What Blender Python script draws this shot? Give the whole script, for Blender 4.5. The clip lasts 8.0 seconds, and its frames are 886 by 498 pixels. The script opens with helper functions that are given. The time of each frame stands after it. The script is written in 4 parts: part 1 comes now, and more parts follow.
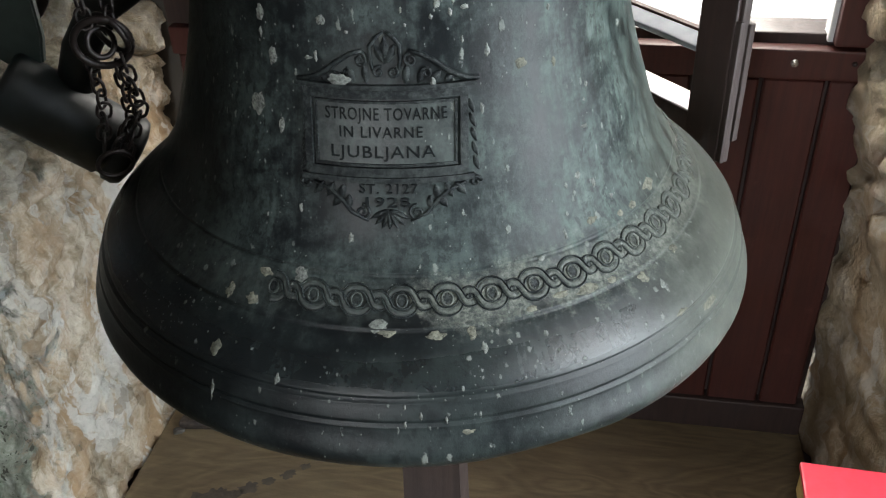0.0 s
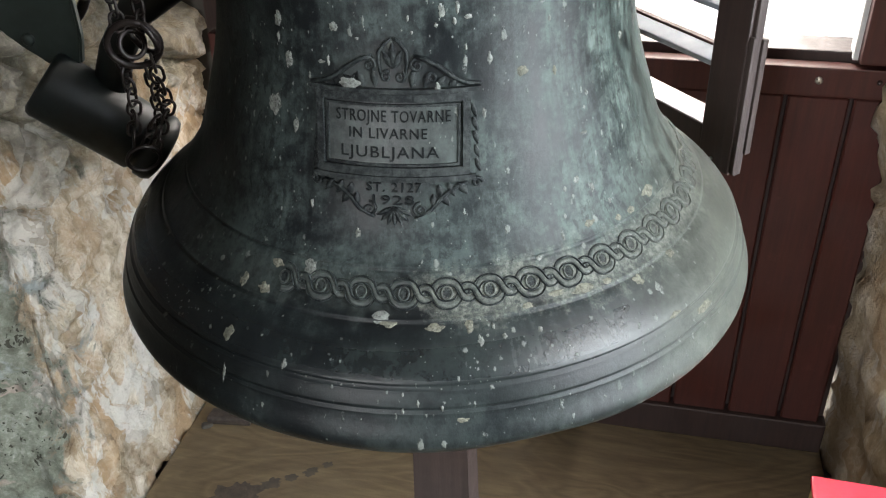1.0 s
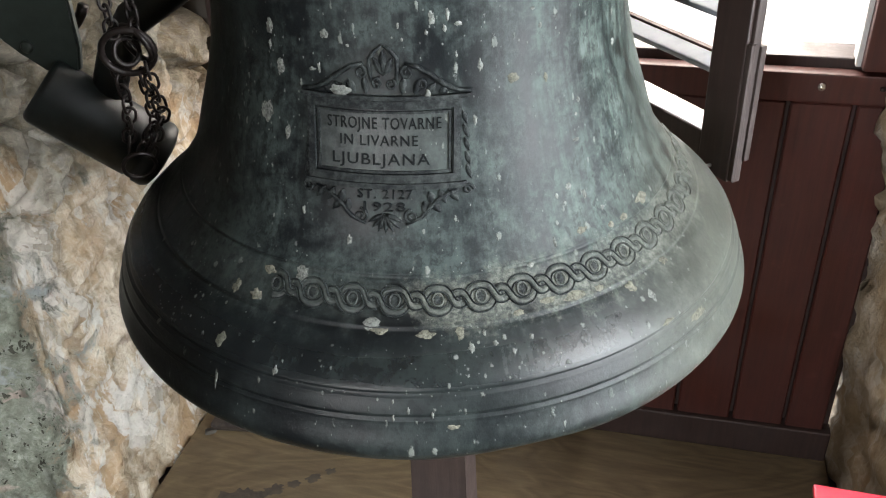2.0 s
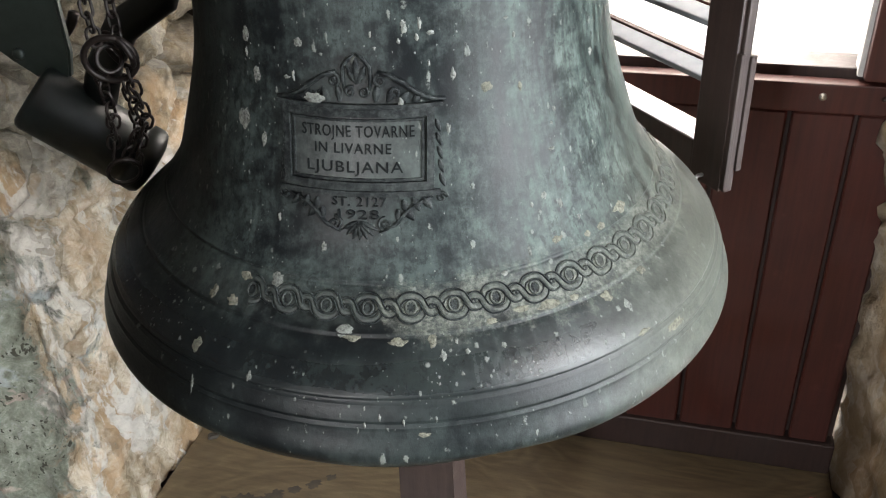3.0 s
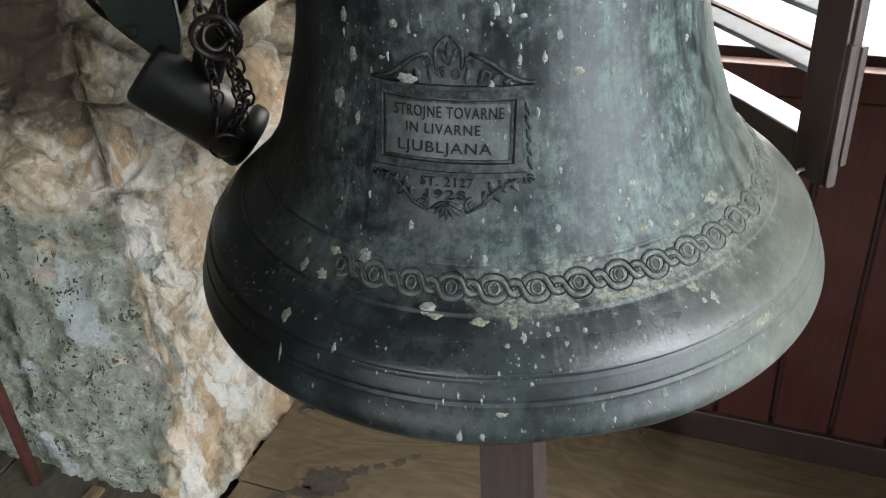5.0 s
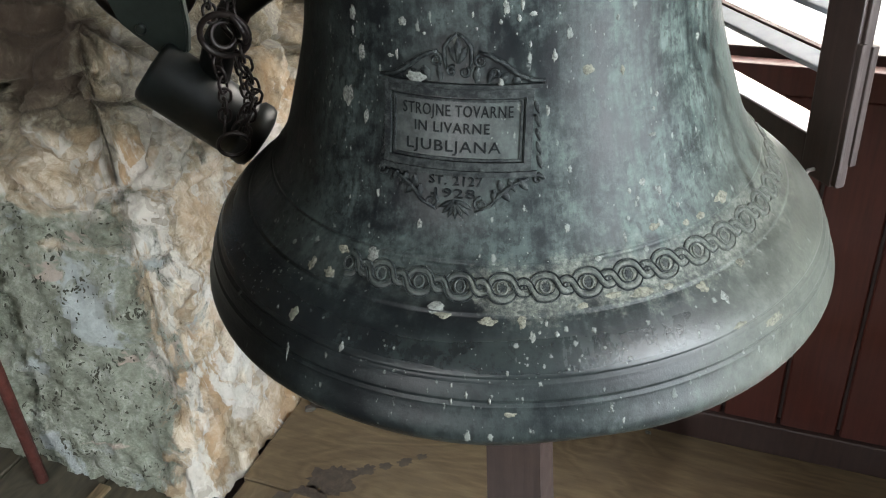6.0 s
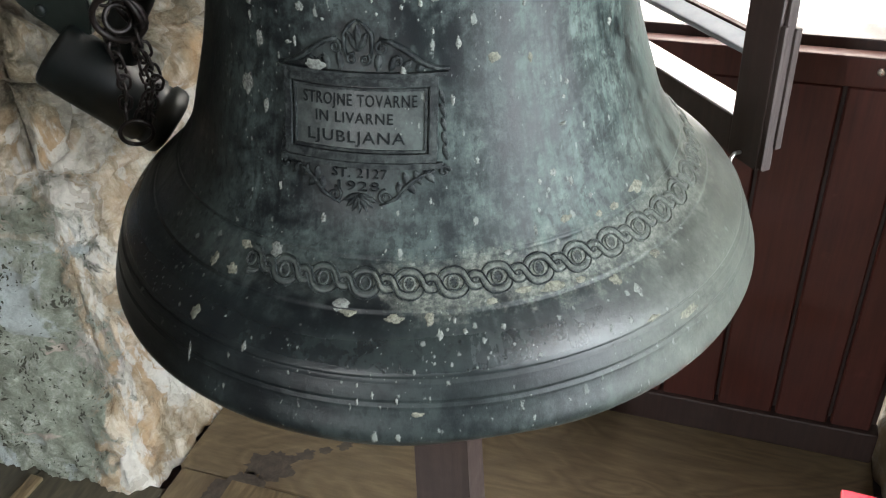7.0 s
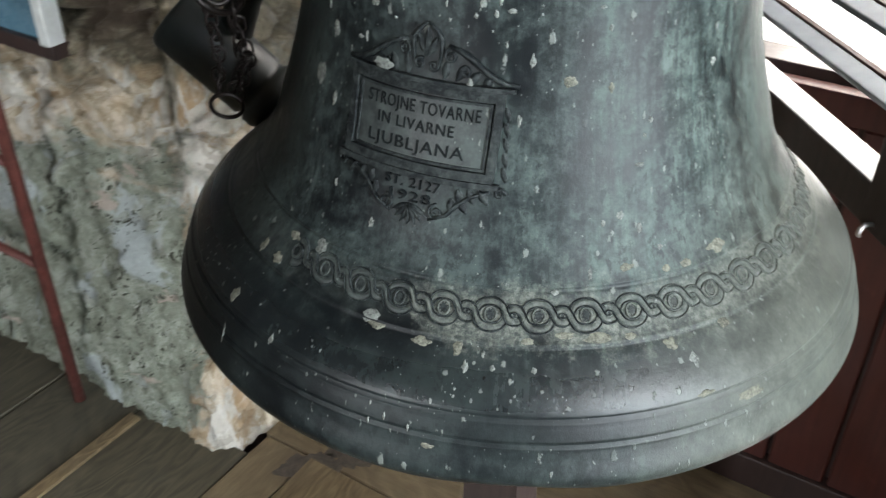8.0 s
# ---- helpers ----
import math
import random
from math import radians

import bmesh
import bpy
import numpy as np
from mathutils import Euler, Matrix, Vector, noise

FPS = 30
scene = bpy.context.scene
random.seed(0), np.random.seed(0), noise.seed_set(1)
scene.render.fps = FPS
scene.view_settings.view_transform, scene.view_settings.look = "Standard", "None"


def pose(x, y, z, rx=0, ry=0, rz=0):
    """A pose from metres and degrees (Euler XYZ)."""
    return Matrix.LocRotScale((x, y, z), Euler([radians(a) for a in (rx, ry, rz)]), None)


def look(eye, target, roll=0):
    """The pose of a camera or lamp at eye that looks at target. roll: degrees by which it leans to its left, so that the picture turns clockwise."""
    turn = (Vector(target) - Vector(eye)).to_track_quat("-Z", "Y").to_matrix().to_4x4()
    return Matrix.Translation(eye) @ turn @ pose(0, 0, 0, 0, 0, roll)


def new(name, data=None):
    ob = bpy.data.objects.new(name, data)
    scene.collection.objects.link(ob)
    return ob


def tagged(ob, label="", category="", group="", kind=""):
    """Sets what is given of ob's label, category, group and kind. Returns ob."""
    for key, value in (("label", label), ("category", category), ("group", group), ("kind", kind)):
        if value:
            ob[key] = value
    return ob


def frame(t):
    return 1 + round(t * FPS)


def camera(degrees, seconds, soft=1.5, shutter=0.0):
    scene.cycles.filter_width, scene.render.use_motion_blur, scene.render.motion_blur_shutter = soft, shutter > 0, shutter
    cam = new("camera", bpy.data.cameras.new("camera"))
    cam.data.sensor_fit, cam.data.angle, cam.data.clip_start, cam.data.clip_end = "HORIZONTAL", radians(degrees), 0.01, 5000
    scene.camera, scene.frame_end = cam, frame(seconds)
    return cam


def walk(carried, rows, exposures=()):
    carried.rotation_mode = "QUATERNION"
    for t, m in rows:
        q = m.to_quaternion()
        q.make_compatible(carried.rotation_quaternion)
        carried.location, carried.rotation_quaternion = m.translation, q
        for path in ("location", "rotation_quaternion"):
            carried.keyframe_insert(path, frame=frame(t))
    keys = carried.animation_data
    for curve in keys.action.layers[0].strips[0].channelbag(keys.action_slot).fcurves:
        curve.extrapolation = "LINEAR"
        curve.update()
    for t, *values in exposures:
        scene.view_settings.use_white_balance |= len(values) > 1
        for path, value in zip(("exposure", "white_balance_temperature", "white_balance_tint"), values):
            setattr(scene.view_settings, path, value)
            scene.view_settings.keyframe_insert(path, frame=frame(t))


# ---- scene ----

# camera and walk: t, eye (m), yaw, pitch, roll (degrees)
cam = camera(51.72, 8.0, 1.1, 0.3)
ROWS = [
    (0.0, 0.0395, -0.9000, 1.6689, 0.99, -34.01, -1.97),
    (0.5, 0.0559, -0.9248, 1.6723, 3.11, -33.74, -1.63),
    (1.0, 0.0739, -0.9402, 1.6794, 3.93, -33.18, -1.90),
    (2.5, 0.1057, -0.9379, 1.6790, 5.03, -32.57, -2.24),
    (3.0, 0.1307, -0.9374, 1.6794, 6.01, -32.26, -2.46),
    (3.5, 0.1436, -0.9405, 1.6779, 8.68, -32.28, -3.29),
    (4.0, 0.1512, -0.9357, 1.6797, 10.59, -32.62, -3.81),
    (4.5, 0.1476, -0.9470, 1.6789, 12.36, -32.71, -3.91),
    (6.0, 0.1400, -0.9445, 1.6759, 13.69, -32.64, -3.98),
    (6.5, 0.1644, -0.9489, 1.6671, 12.73, -33.76, -3.43),
    (7.0, 0.1776, -0.9027, 1.6729, 10.56, -34.44, -2.85),
    (7.5, 0.1686, -0.8615, 1.6737, 10.98, -34.59, -1.69),
    (8.0, 0.2526, -0.8304, 1.6585, 22.19, -34.08, 0.56),
]
EXPOSURES = [(0.0, -0.30, 6750, 11), (0.5, -0.02, 6800, 12), (1.0, 0.10, 6850, 13), (3.0, 0.13, 7050, 15), (4.5, 0.08, 6800, 12), (6.5, 0.15, 6850, 12), (8.0, -0.05, 6700, 11)]
walk(cam, [(t, pose(x, y, z, 90 + pitch, 0, yaw) @ pose(0, 0, 0, 0, 0, roll)) for t, x, y, z, yaw, pitch, roll in ROWS], EXPOSURES)

# ---- light ----
TURN = pose(0, 0, 0, 0, 0, -10)          # the tower stands turned by ten degrees
world = bpy.data.worlds.new("sky")
scene.world = world
world.use_nodes = True
wn = world.node_tree
sky = wn.nodes.new("ShaderNodeTexSky")
sky.sky_type, sky.sun_disc, sky.sun_elevation, sky.sun_rotation = "NISHITA", False, radians(40), radians(115)
wn.links.new(sky.outputs[0], wn.nodes["Background"].inputs[0])
wn.nodes["Background"].inputs[1].default_value = 0.12
sun = new("sun", bpy.data.lights.new("sun", "SUN"))
sun.data.energy, sun.data.angle, sun.data.color = 0.8, radians(15), (1.0, 0.96, 0.9)
sun.matrix_world = look((6, -3, 6), (0, 0, 0))


def window_light(name, u, v, z, tu, tv, tz, w, h, watts, colour=(0.89, 0.955, 1.0)):
    """Daylight that enters by an opening; the added front fill is made with it too."""
    lamp = new(name, bpy.data.lights.new(name, "AREA"))
    lamp.data.shape, lamp.data.size, lamp.data.size_y, lamp.data.energy, lamp.data.color = "RECTANGLE", w, h, watts, colour
    lamp.matrix_world = TURN @ look((u, v, z), (tu, tv, tz))
    return lamp


window_light("daylight_side", 2.45, -0.95, 1.95, 0.0, -0.50, 1.75, 1.75, 2.7, 285, (0.79, 0.91, 1.0))
# added fill for the bell's front; no such source is known
window_light("daylight_slit", -0.62, -4.98, 2.1, 0.0, 0.0, 1.2, 0.24, 1.6, 155)
window_light("daylight_back", 0.29, 1.2, 1.7, 0.25, 0.0, 1.25, 0.66, 1.35, 51, (1.0, 0.965, 0.91))


# ---- materials ----
class Nodes:
    """A short way to write node trees."""

    def __init__(self, name):
        self.mat = bpy.data.materials.new(name)
        self.mat.use_nodes = True
        self.tree = self.mat.node_tree
        self.bsdf = self.tree.nodes["Principled BSDF"]
        self.where = self.tree.nodes.new("ShaderNodeTexCoord").outputs["Object"]

    def put(self, socket, value):
        if isinstance(value, bpy.types.NodeSocket):
            self.tree.links.new(value, socket)
        elif isinstance(value, (tuple, list)) and len(value) == 3 and socket.type == "RGBA":
            socket.default_value = (*value, 1)
        else:
            socket.default_value = value

    def stretch(self, sx, sy, sz, turn=(0, 0, 0), vector=None):
        n = self.tree.nodes.new("ShaderNodeMapping")
        self.put(n.inputs["Vector"], vector or self.where)
        n.inputs["Scale"].default_value = (sx, sy, sz)
        n.inputs["Rotation"].default_value = turn
        return n.outputs[0]

    def noise(self, scale, detail=6.0, rough=0.6, vector=None, warp=0.0):
        n = self.tree.nodes.new("ShaderNodeTexNoise")
        self.put(n.inputs["Vector"], vector or self.where)
        n.inputs["Scale"].default_value, n.inputs["Detail"].default_value = scale, detail
        n.inputs["Roughness"].default_value, n.inputs["Distortion"].default_value = rough, warp
        return n.outputs[0]

    def cells(self, scale, vector=None, feature="F1", out="Distance", chance=1.0):
        n = self.tree.nodes.new("ShaderNodeTexVoronoi")
        n.feature = feature
        self.put(n.inputs["Vector"], vector or self.where)
        n.inputs["Scale"].default_value = scale
        n.inputs["Randomness"].default_value = chance
        return n.outputs[out]

    def ramp(self, value, *stops):
        n = self.tree.nodes.new("ShaderNodeValToRGB")
        self.put(n.inputs[0], value)
        e = n.color_ramp.elements
        while len(e) < len(stops):
            e.new(0.5)
        for k, (at, c) in enumerate(stops):
            e[k].position = at
            e[k].color = (c, c, c, 1) if isinstance(c, (int, float)) else (*c, 1)
        return n.outputs[0]

    def mix(self, fac, a, b, mode="MIX"):
        n = self.tree.nodes.new("ShaderNodeMix")
        n.data_type, n.blend_type = "RGBA", mode
        self.put(n.inputs[0], fac), self.put(n.inputs[6], a), self.put(n.inputs[7], b)
        return n.outputs[2]

    def math(self, op, a, b=0.0):
        n = self.tree.nodes.new("ShaderNodeMath")
        n.operation = op
        self.put(n.inputs[0], a), self.put(n.inputs[1], b)
        return n.outputs[0]

    def random(self):
        return self.tree.nodes.new("ShaderNodeObjectInfo").outputs["Random"]

    def done(self, colour, rough=0.6, metal=0.0, bump=None, strength=0.3, distance=0.002, **more):
        self.put(self.bsdf.inputs["Base Color"], colour)
        self.put(self.bsdf.inputs["Roughness"], rough)
        self.put(self.bsdf.inputs["Metallic"], metal)
        for key, value in more.items():
            self.put(self.bsdf.inputs[key], value)
        if bump is not None:
            n = self.tree.nodes.new("ShaderNodeBump")
            n.inputs["Strength"].default_value, n.inputs["Distance"].default_value = strength, distance
            self.put(n.inputs["Height"], bump)
            self.tree.links.new(n.outputs[0], self.bsdf.inputs["Normal"])
        return self.mat


def bronze_material(name, dusty=0.0, plain_dark=False):
    """Old bronze: near-black patina, thin grey film, pale green runs, dust on the ledge of the band, lime flecks."""
    n = Nodes(name)
    split = n.tree.nodes.new("ShaderNodeSeparateXYZ")
    n.put(split.inputs[0], n.where)
    x, y, z = split.outputs[0], split.outputs[1], split.outputs[2]
    angle = n.math("ARCTAN2", x, n.math("MULTIPLY", y, -1.0))
    sheet = n.tree.nodes.new("ShaderNodeCombineXYZ")      # metres round the bell and up it
    n.put(sheet.inputs[0], n.math("MULTIPLY", angle, 0.25)), n.put(sheet.inputs[1], z)
    flat = sheet.outputs[0]
    broad = n.noise(4.5, 5, 0.6)
    blotch = n.math("ADD", n.math("MULTIPLY", n.noise(22, 8, 0.72), 0.5), n.math("MULTIPLY", n.noise(75, 7, 0.74), 0.5))
    grain = n.noise(190, 7, 0.74)
    speck = n.noise(110, 5, 0.7, n.stretch(1, 1, 0.6), 0.4)
    run_wide = n.noise(1.0, 6, 0.62, n.stretch(38, 5.0, 1, vector=flat), 0.25)
    run_thin = n.noise(1.0, 7, 0.66, n.stretch(120, 9.0, 1, vector=flat), 0.2)
    base = n.ramp(broad, (0.3, (0.0026, 0.0036, 0.0044)), (0.52, (0.0046, 0.0062, 0.0072)), (0.74, (0.0085, 0.0110, 0.0120)))
    if plain_dark:
        dust = n.ramp(n.math("ADD", n.math("MULTIPLY", grain, 0.5), n.math("MULTIPLY", blotch, 0.5)), (0.46, 0.0), (0.60, 0.75))
        # the same pale coat on the right of the relief
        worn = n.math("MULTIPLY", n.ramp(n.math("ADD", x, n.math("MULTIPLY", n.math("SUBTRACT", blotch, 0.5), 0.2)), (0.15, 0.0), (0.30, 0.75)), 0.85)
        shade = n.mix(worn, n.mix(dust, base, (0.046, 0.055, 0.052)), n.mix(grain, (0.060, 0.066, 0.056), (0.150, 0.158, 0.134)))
        return n.done(shade, 0.5, 0.0, n.math("ADD", grain, n.math("MULTIPLY", blotch, 1.6)), 0.6, 0.0016, **{"Specular IOR Level": 0.16})
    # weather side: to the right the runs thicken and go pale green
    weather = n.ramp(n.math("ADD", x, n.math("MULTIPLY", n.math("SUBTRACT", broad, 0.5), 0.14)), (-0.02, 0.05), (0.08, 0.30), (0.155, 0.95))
    upper = n.ramp(n.math("ADD", z, n.math("MULTIPLY", n.math("SUBTRACT", run_thin, 0.5), 0.07)), (0.020, 0.26), (0.058, 0.24), (0.078, 0.06), (0.112, 0.16), (0.150, 1.0))
    cover = n.math("MULTIPLY", weather, upper)
    # thin grey film, patchy and drawn down
    film = n.math("ADD", n.math("MULTIPLY", run_thin, 0.12), n.math("ADD", n.math("MULTIPLY", blotch, 0.56), n.math("MULTIPLY", n.noise(9, 5, 0.6), 0.32)))
    film = n.math("MULTIPLY", n.ramp(film, (0.45, 0.0), (0.50, 0.40), (0.555, 1.0)), n.math("ADD", 0.14, n.math("MULTIPLY", upper, 0.68)))
    colour = n.mix(film, base, n.mix(speck, (0.018, 0.027, 0.026), (0.060, 0.080, 0.076)))
    # runs
    runs = n.math("ADD", n.math("MULTIPLY", run_wide, 0.40), n.math("ADD", n.math("MULTIPLY", run_thin, 0.24), n.math("MULTIPLY", blotch, 0.36)))
    green = n.math("MULTIPLY", n.ramp(runs, (0.455, 0.0), (0.51, 0.30), (0.575, 0.9)), cover)
    colour = n.mix(green, colour, n.mix(n.ramp(blotch, (0.42, 0.0), (0.60, 1.0)), (0.038, 0.058, 0.053), (0.092, 0.116, 0.104)))
    bare = n.math("MULTIPLY", n.ramp(speck, (0.39, 0.8), (0.47, 0.0)), 0.8)
    colour = n.mix(bare, colour, base)
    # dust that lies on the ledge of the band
    # side thins it on the left, painting the bell's shade edge into the colour
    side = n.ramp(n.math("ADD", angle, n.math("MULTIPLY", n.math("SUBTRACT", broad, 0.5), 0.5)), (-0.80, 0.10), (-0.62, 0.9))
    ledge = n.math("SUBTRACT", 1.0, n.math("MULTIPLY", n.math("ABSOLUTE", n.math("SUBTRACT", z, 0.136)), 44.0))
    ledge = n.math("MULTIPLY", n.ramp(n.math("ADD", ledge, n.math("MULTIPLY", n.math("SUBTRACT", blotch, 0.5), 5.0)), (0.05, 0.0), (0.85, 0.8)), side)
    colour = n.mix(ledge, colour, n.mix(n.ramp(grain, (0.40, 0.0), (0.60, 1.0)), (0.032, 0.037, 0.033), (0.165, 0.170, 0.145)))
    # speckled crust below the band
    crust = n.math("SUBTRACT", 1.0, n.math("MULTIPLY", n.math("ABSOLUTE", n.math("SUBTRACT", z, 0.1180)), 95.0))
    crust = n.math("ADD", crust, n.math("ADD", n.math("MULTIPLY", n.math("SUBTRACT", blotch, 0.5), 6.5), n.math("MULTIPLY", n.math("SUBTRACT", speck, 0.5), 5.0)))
    # the same painted shade edge cuts the crust on the left
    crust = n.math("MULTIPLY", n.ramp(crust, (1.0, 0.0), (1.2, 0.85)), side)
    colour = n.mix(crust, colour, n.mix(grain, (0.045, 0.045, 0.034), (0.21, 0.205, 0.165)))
    # pale grainy coat, thicker towards the right
    pale_right = n.math("MULTIPLY", n.ramp(n.math("ADD", x, n.math("MULTIPLY", n.math("SUBTRACT", broad, 0.5), 0.12)), (0.19, 0.0), (0.31, 0.75)), n.ramp(n.math("ADD", n.math("MULTIPLY", runs, 0.2), n.math("MULTIPLY", blotch, 0.8)), (0.40, 0.4), (0.58, 1.0)))
    colour = n.mix(pale_right, colour, n.mix(grain, (0.058, 0.064, 0.054), (0.145, 0.153, 0.130)))
    if dusty:
        colour = n.mix(n.ramp(blotch, (0.42, dusty * 0.45), (0.56, dusty)), colour, n.mix(grain, (0.024, 0.029, 0.028), (0.085, 0.096, 0.090)))

    # small lime flecks, a little drawn out downwards
    def fleck(scale, low, patchy, tall):
        c = n.math("ADD", n.cells(scale, n.stretch(1, 1, tall)), n.math("MULTIPLY", n.noise(scale * 2.6, 4, 0.7), 0.42))
        return n.math("MULTIPLY", n.ramp(c, (low + 0.03, 1.0), (low + 0.08, 0.0)), n.ramp(n.noise(patchy, 3), (0.45, 0.0), (0.52, 1.0)))
    flecks = n.math("MULTIPLY", n.math("MAXIMUM", n.math("MAXIMUM", fleck(46, 0.245, 6, 0.42), fleck(95, 0.262, 9, 0.34)), fleck(170, 0.245, 12, 0.6)), 0.85)
    colour = n.mix(flecks, colour, n.mix(grain, (0.055, 0.064, 0.060), (0.21, 0.225, 0.205)))
    dull = n.math("MAXIMUM", n.math("MAXIMUM", n.math("MULTIPLY", green, 0.7), flecks), n.math("MAXIMUM", n.math("MAXIMUM", ledge, crust), n.math("MULTIPLY", pale_right, 0.6)))
    rough = n.ramp(n.math("ADD", n.math("MULTIPLY", broad, 0.4), n.math("MULTIPLY", film, 0.6)), (0.15, 0.33), (0.55, 0.50))
    rubbed = n.ramp(n.math("ADD", n.math("SUBTRACT", 1.0, n.math("MULTIPLY", n.math("ABSOLUTE", n.math("SUBTRACT", z, 0.095)), 58.0)), n.math("MULTIPLY", n.math("SUBTRACT", broad, 0.5), 1.4)), (0.05, 0.0), (0.55, 0.85))
    rough = n.mix(rubbed, rough, (0.24, 0.24, 0.24))
    rough = n.mix(dull, rough, (0.62, 0.62, 0.62))
    relief = n.math("ADD", n.math("MULTIPLY", grain, 0.30), n.math("ADD", n.math("MULTIPLY", blotch, 0.6), n.math("MULTIPLY", n.math("ADD", flecks, crust), 0.6)))
    return n.done(colour, rough, 0.0, relief, 0.45, 0.0022, **{"Specular IOR Level": n.math("ADD", n.math("SUBTRACT", 0.24, n.math("MULTIPLY", dull, 0.16)), n.math("MULTIPLY", rubbed, 0.16))})


def lime_material(name, tint):
    n = Nodes(name)
    v = n.math("ADD", n.math("MULTIPLY", n.noise(120, 6, 0.7), 0.45), n.math("MULTIPLY", n.noise(420, 6, 0.75), 0.55))
    c = n.ramp(v, (0.40, tuple(0.20 * k for k in tint)), (0.60, tint))
    return n.done(c, 0.9, 0.0, v, 0.6, 0.001)


def masonry_material():
    """Limewashed rubble with ochre stains; coarse grey roughcast low on the room side."""
    n = Nodes("rubble_masonry")
    split = n.tree.nodes.new("ShaderNodeSeparateXYZ")
    n.put(split.inputs[0], n.where)
    u, z = split.outputs[0], split.outputs[2]
    slant = n.stretch(1.0, 1.0, 0.62, (0.0, 0.6, 0.0))
    big = n.noise(3.4, 5, 0.6, warp=0.8)
    mid = n.noise(15, 9, 0.74, slant, 0.7)
    fine = n.noise(52, 9, 0.78)
    coarse = n.noise(34, 9, 0.8, warp=0.5)
    bent = n.tree.nodes.new("ShaderNodeVectorMath")
    swing = n.tree.nodes.new("ShaderNodeTexNoise")
    n.put(swing.inputs["Vector"], n.where)
    swing.inputs["Scale"].default_value, swing.inputs["Detail"].default_value = 9.0, 6.0
    part_way = n.tree.nodes.new("ShaderNodeVectorMath")
    part_way.operation = "SCALE"
    n.put(part_way.inputs[0], swing.outputs["Color"])
    part_way.inputs["Scale"].default_value = 0.16
    n.put(bent.inputs[0], n.where), n.put(bent.inputs[1], part_way.outputs[0])
    flake = n.cells(9.0, n.stretch(1.0, 1.0, 0.6, (0, 0.7, 0), bent.outputs[0]), out="Color")
    flake2 = n.cells(26.0, n.stretch(1.0, 1.0, 0.7, (0, 0.5, 0), bent.outputs[0]), out="Color")
    crumb = n.cells(85.0, bent.outputs[0])
    wash = n.ramp(mid, (0.30, (0.20, 0.16, 0.105)), (0.43, (0.46, 0.385, 0.28)), (0.54, (0.68, 0.61, 0.50)), (0.66, (0.84, 0.80, 0.72)))
    ochre = n.ramp(n.noise(5.0, 7, 0.68, slant, 1.0), (0.46, 0.0), (0.62, 0.85))
    c = n.mix(ochre, wash, n.mix(coarse, (0.30, 0.19, 0.09), (0.58, 0.40, 0.24)))
    chalk = n.ramp(n.noise(6.5, 6, 0.62, n.stretch(1.3, 1.3, 0.55, (0, 0.7, 0)), 1.0), (0.515, 0.0), (0.555, 0.9))
    c = n.mix(chalk, c, n.mix(fine, (0.55, 0.54, 0.50), (0.82, 0.80, 0.75)))
    tone = n.math("ADD", n.math("MULTIPLY", flake, 0.55), n.math("MULTIPLY", flake2, 0.45))
    c = n.mix(1.0, c, n.ramp(tone, (0.15, (0.56, 0.52, 0.47)), (0.5, (0.92, 0.90, 0.87)), (0.85, (1.0, 1.0, 1.0))), "MULTIPLY")
    # roughcast
    low = n.math("ADD", n.math("MULTIPLY", n.math("SUBTRACT", 0.78, z), 2.6), n.math("MULTIPLY", n.math("SUBTRACT", big, 0.5), 2.4))
    room = n.math("ADD", n.math("MULTIPLY", n.math("SUBTRACT", -0.95, u), 7.0), n.math("MULTIPLY", n.math("SUBTRACT", mid, 0.5), 3.0))
    mortar = n.ramp(n.math("MINIMUM", low, room), (0.0, 0.0), (0.25, 1.0))
    grey = n.ramp(n.math("ADD", n.math("MULTIPLY", coarse, 0.5), n.math("MULTIPLY", n.noise(11, 6, 0.65), 0.5)), (0.38, (0.16, 0.172, 0.128)), (0.5, (0.32, 0.345, 0.275)), (0.62, (0.52, 0.545, 0.48)))
    grey = n.mix(n.ramp(n.noise(5.5, 5, 0.6, warp=0.6), (0.57, 0.0), (0.62, 0.75)), grey, n.mix(fine, (0.42, 0.47, 0.48), (0.66, 0.72, 0.73)))
    grey = n.mix(n.ramp(n.noise(4.0, 4, 0.55, n.stretch(1, 1, 1.6), 0.5), (0.615, 0.0), (0.64, 0.8)), grey, n.mix(mid, (0.46, 0.36, 0.30), (0.72, 0.61, 0.53)))
    c = n.mix(mortar, c, grey)
    # old: darker brown colour towards the top, most on the room side
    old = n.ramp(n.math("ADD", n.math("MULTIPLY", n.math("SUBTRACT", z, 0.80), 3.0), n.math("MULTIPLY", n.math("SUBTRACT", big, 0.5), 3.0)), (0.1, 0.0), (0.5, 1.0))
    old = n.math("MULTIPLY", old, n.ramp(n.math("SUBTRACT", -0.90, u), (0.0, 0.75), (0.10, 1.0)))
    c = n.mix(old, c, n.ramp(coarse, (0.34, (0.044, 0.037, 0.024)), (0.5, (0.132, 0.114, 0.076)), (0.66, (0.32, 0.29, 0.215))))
    other = n.math("MULTIPLY", n.ramp(u, (0.5, 0.0), (0.6, 1.0)), n.ramp(n.noise(8, 7, 0.7, slant, 0.6), (0.44, 0.25), (0.58, 0.95)))
    c = n.mix(other, c, n.mix(coarse, (0.24, 0.185, 0.115), (0.56, 0.45, 0.31)))
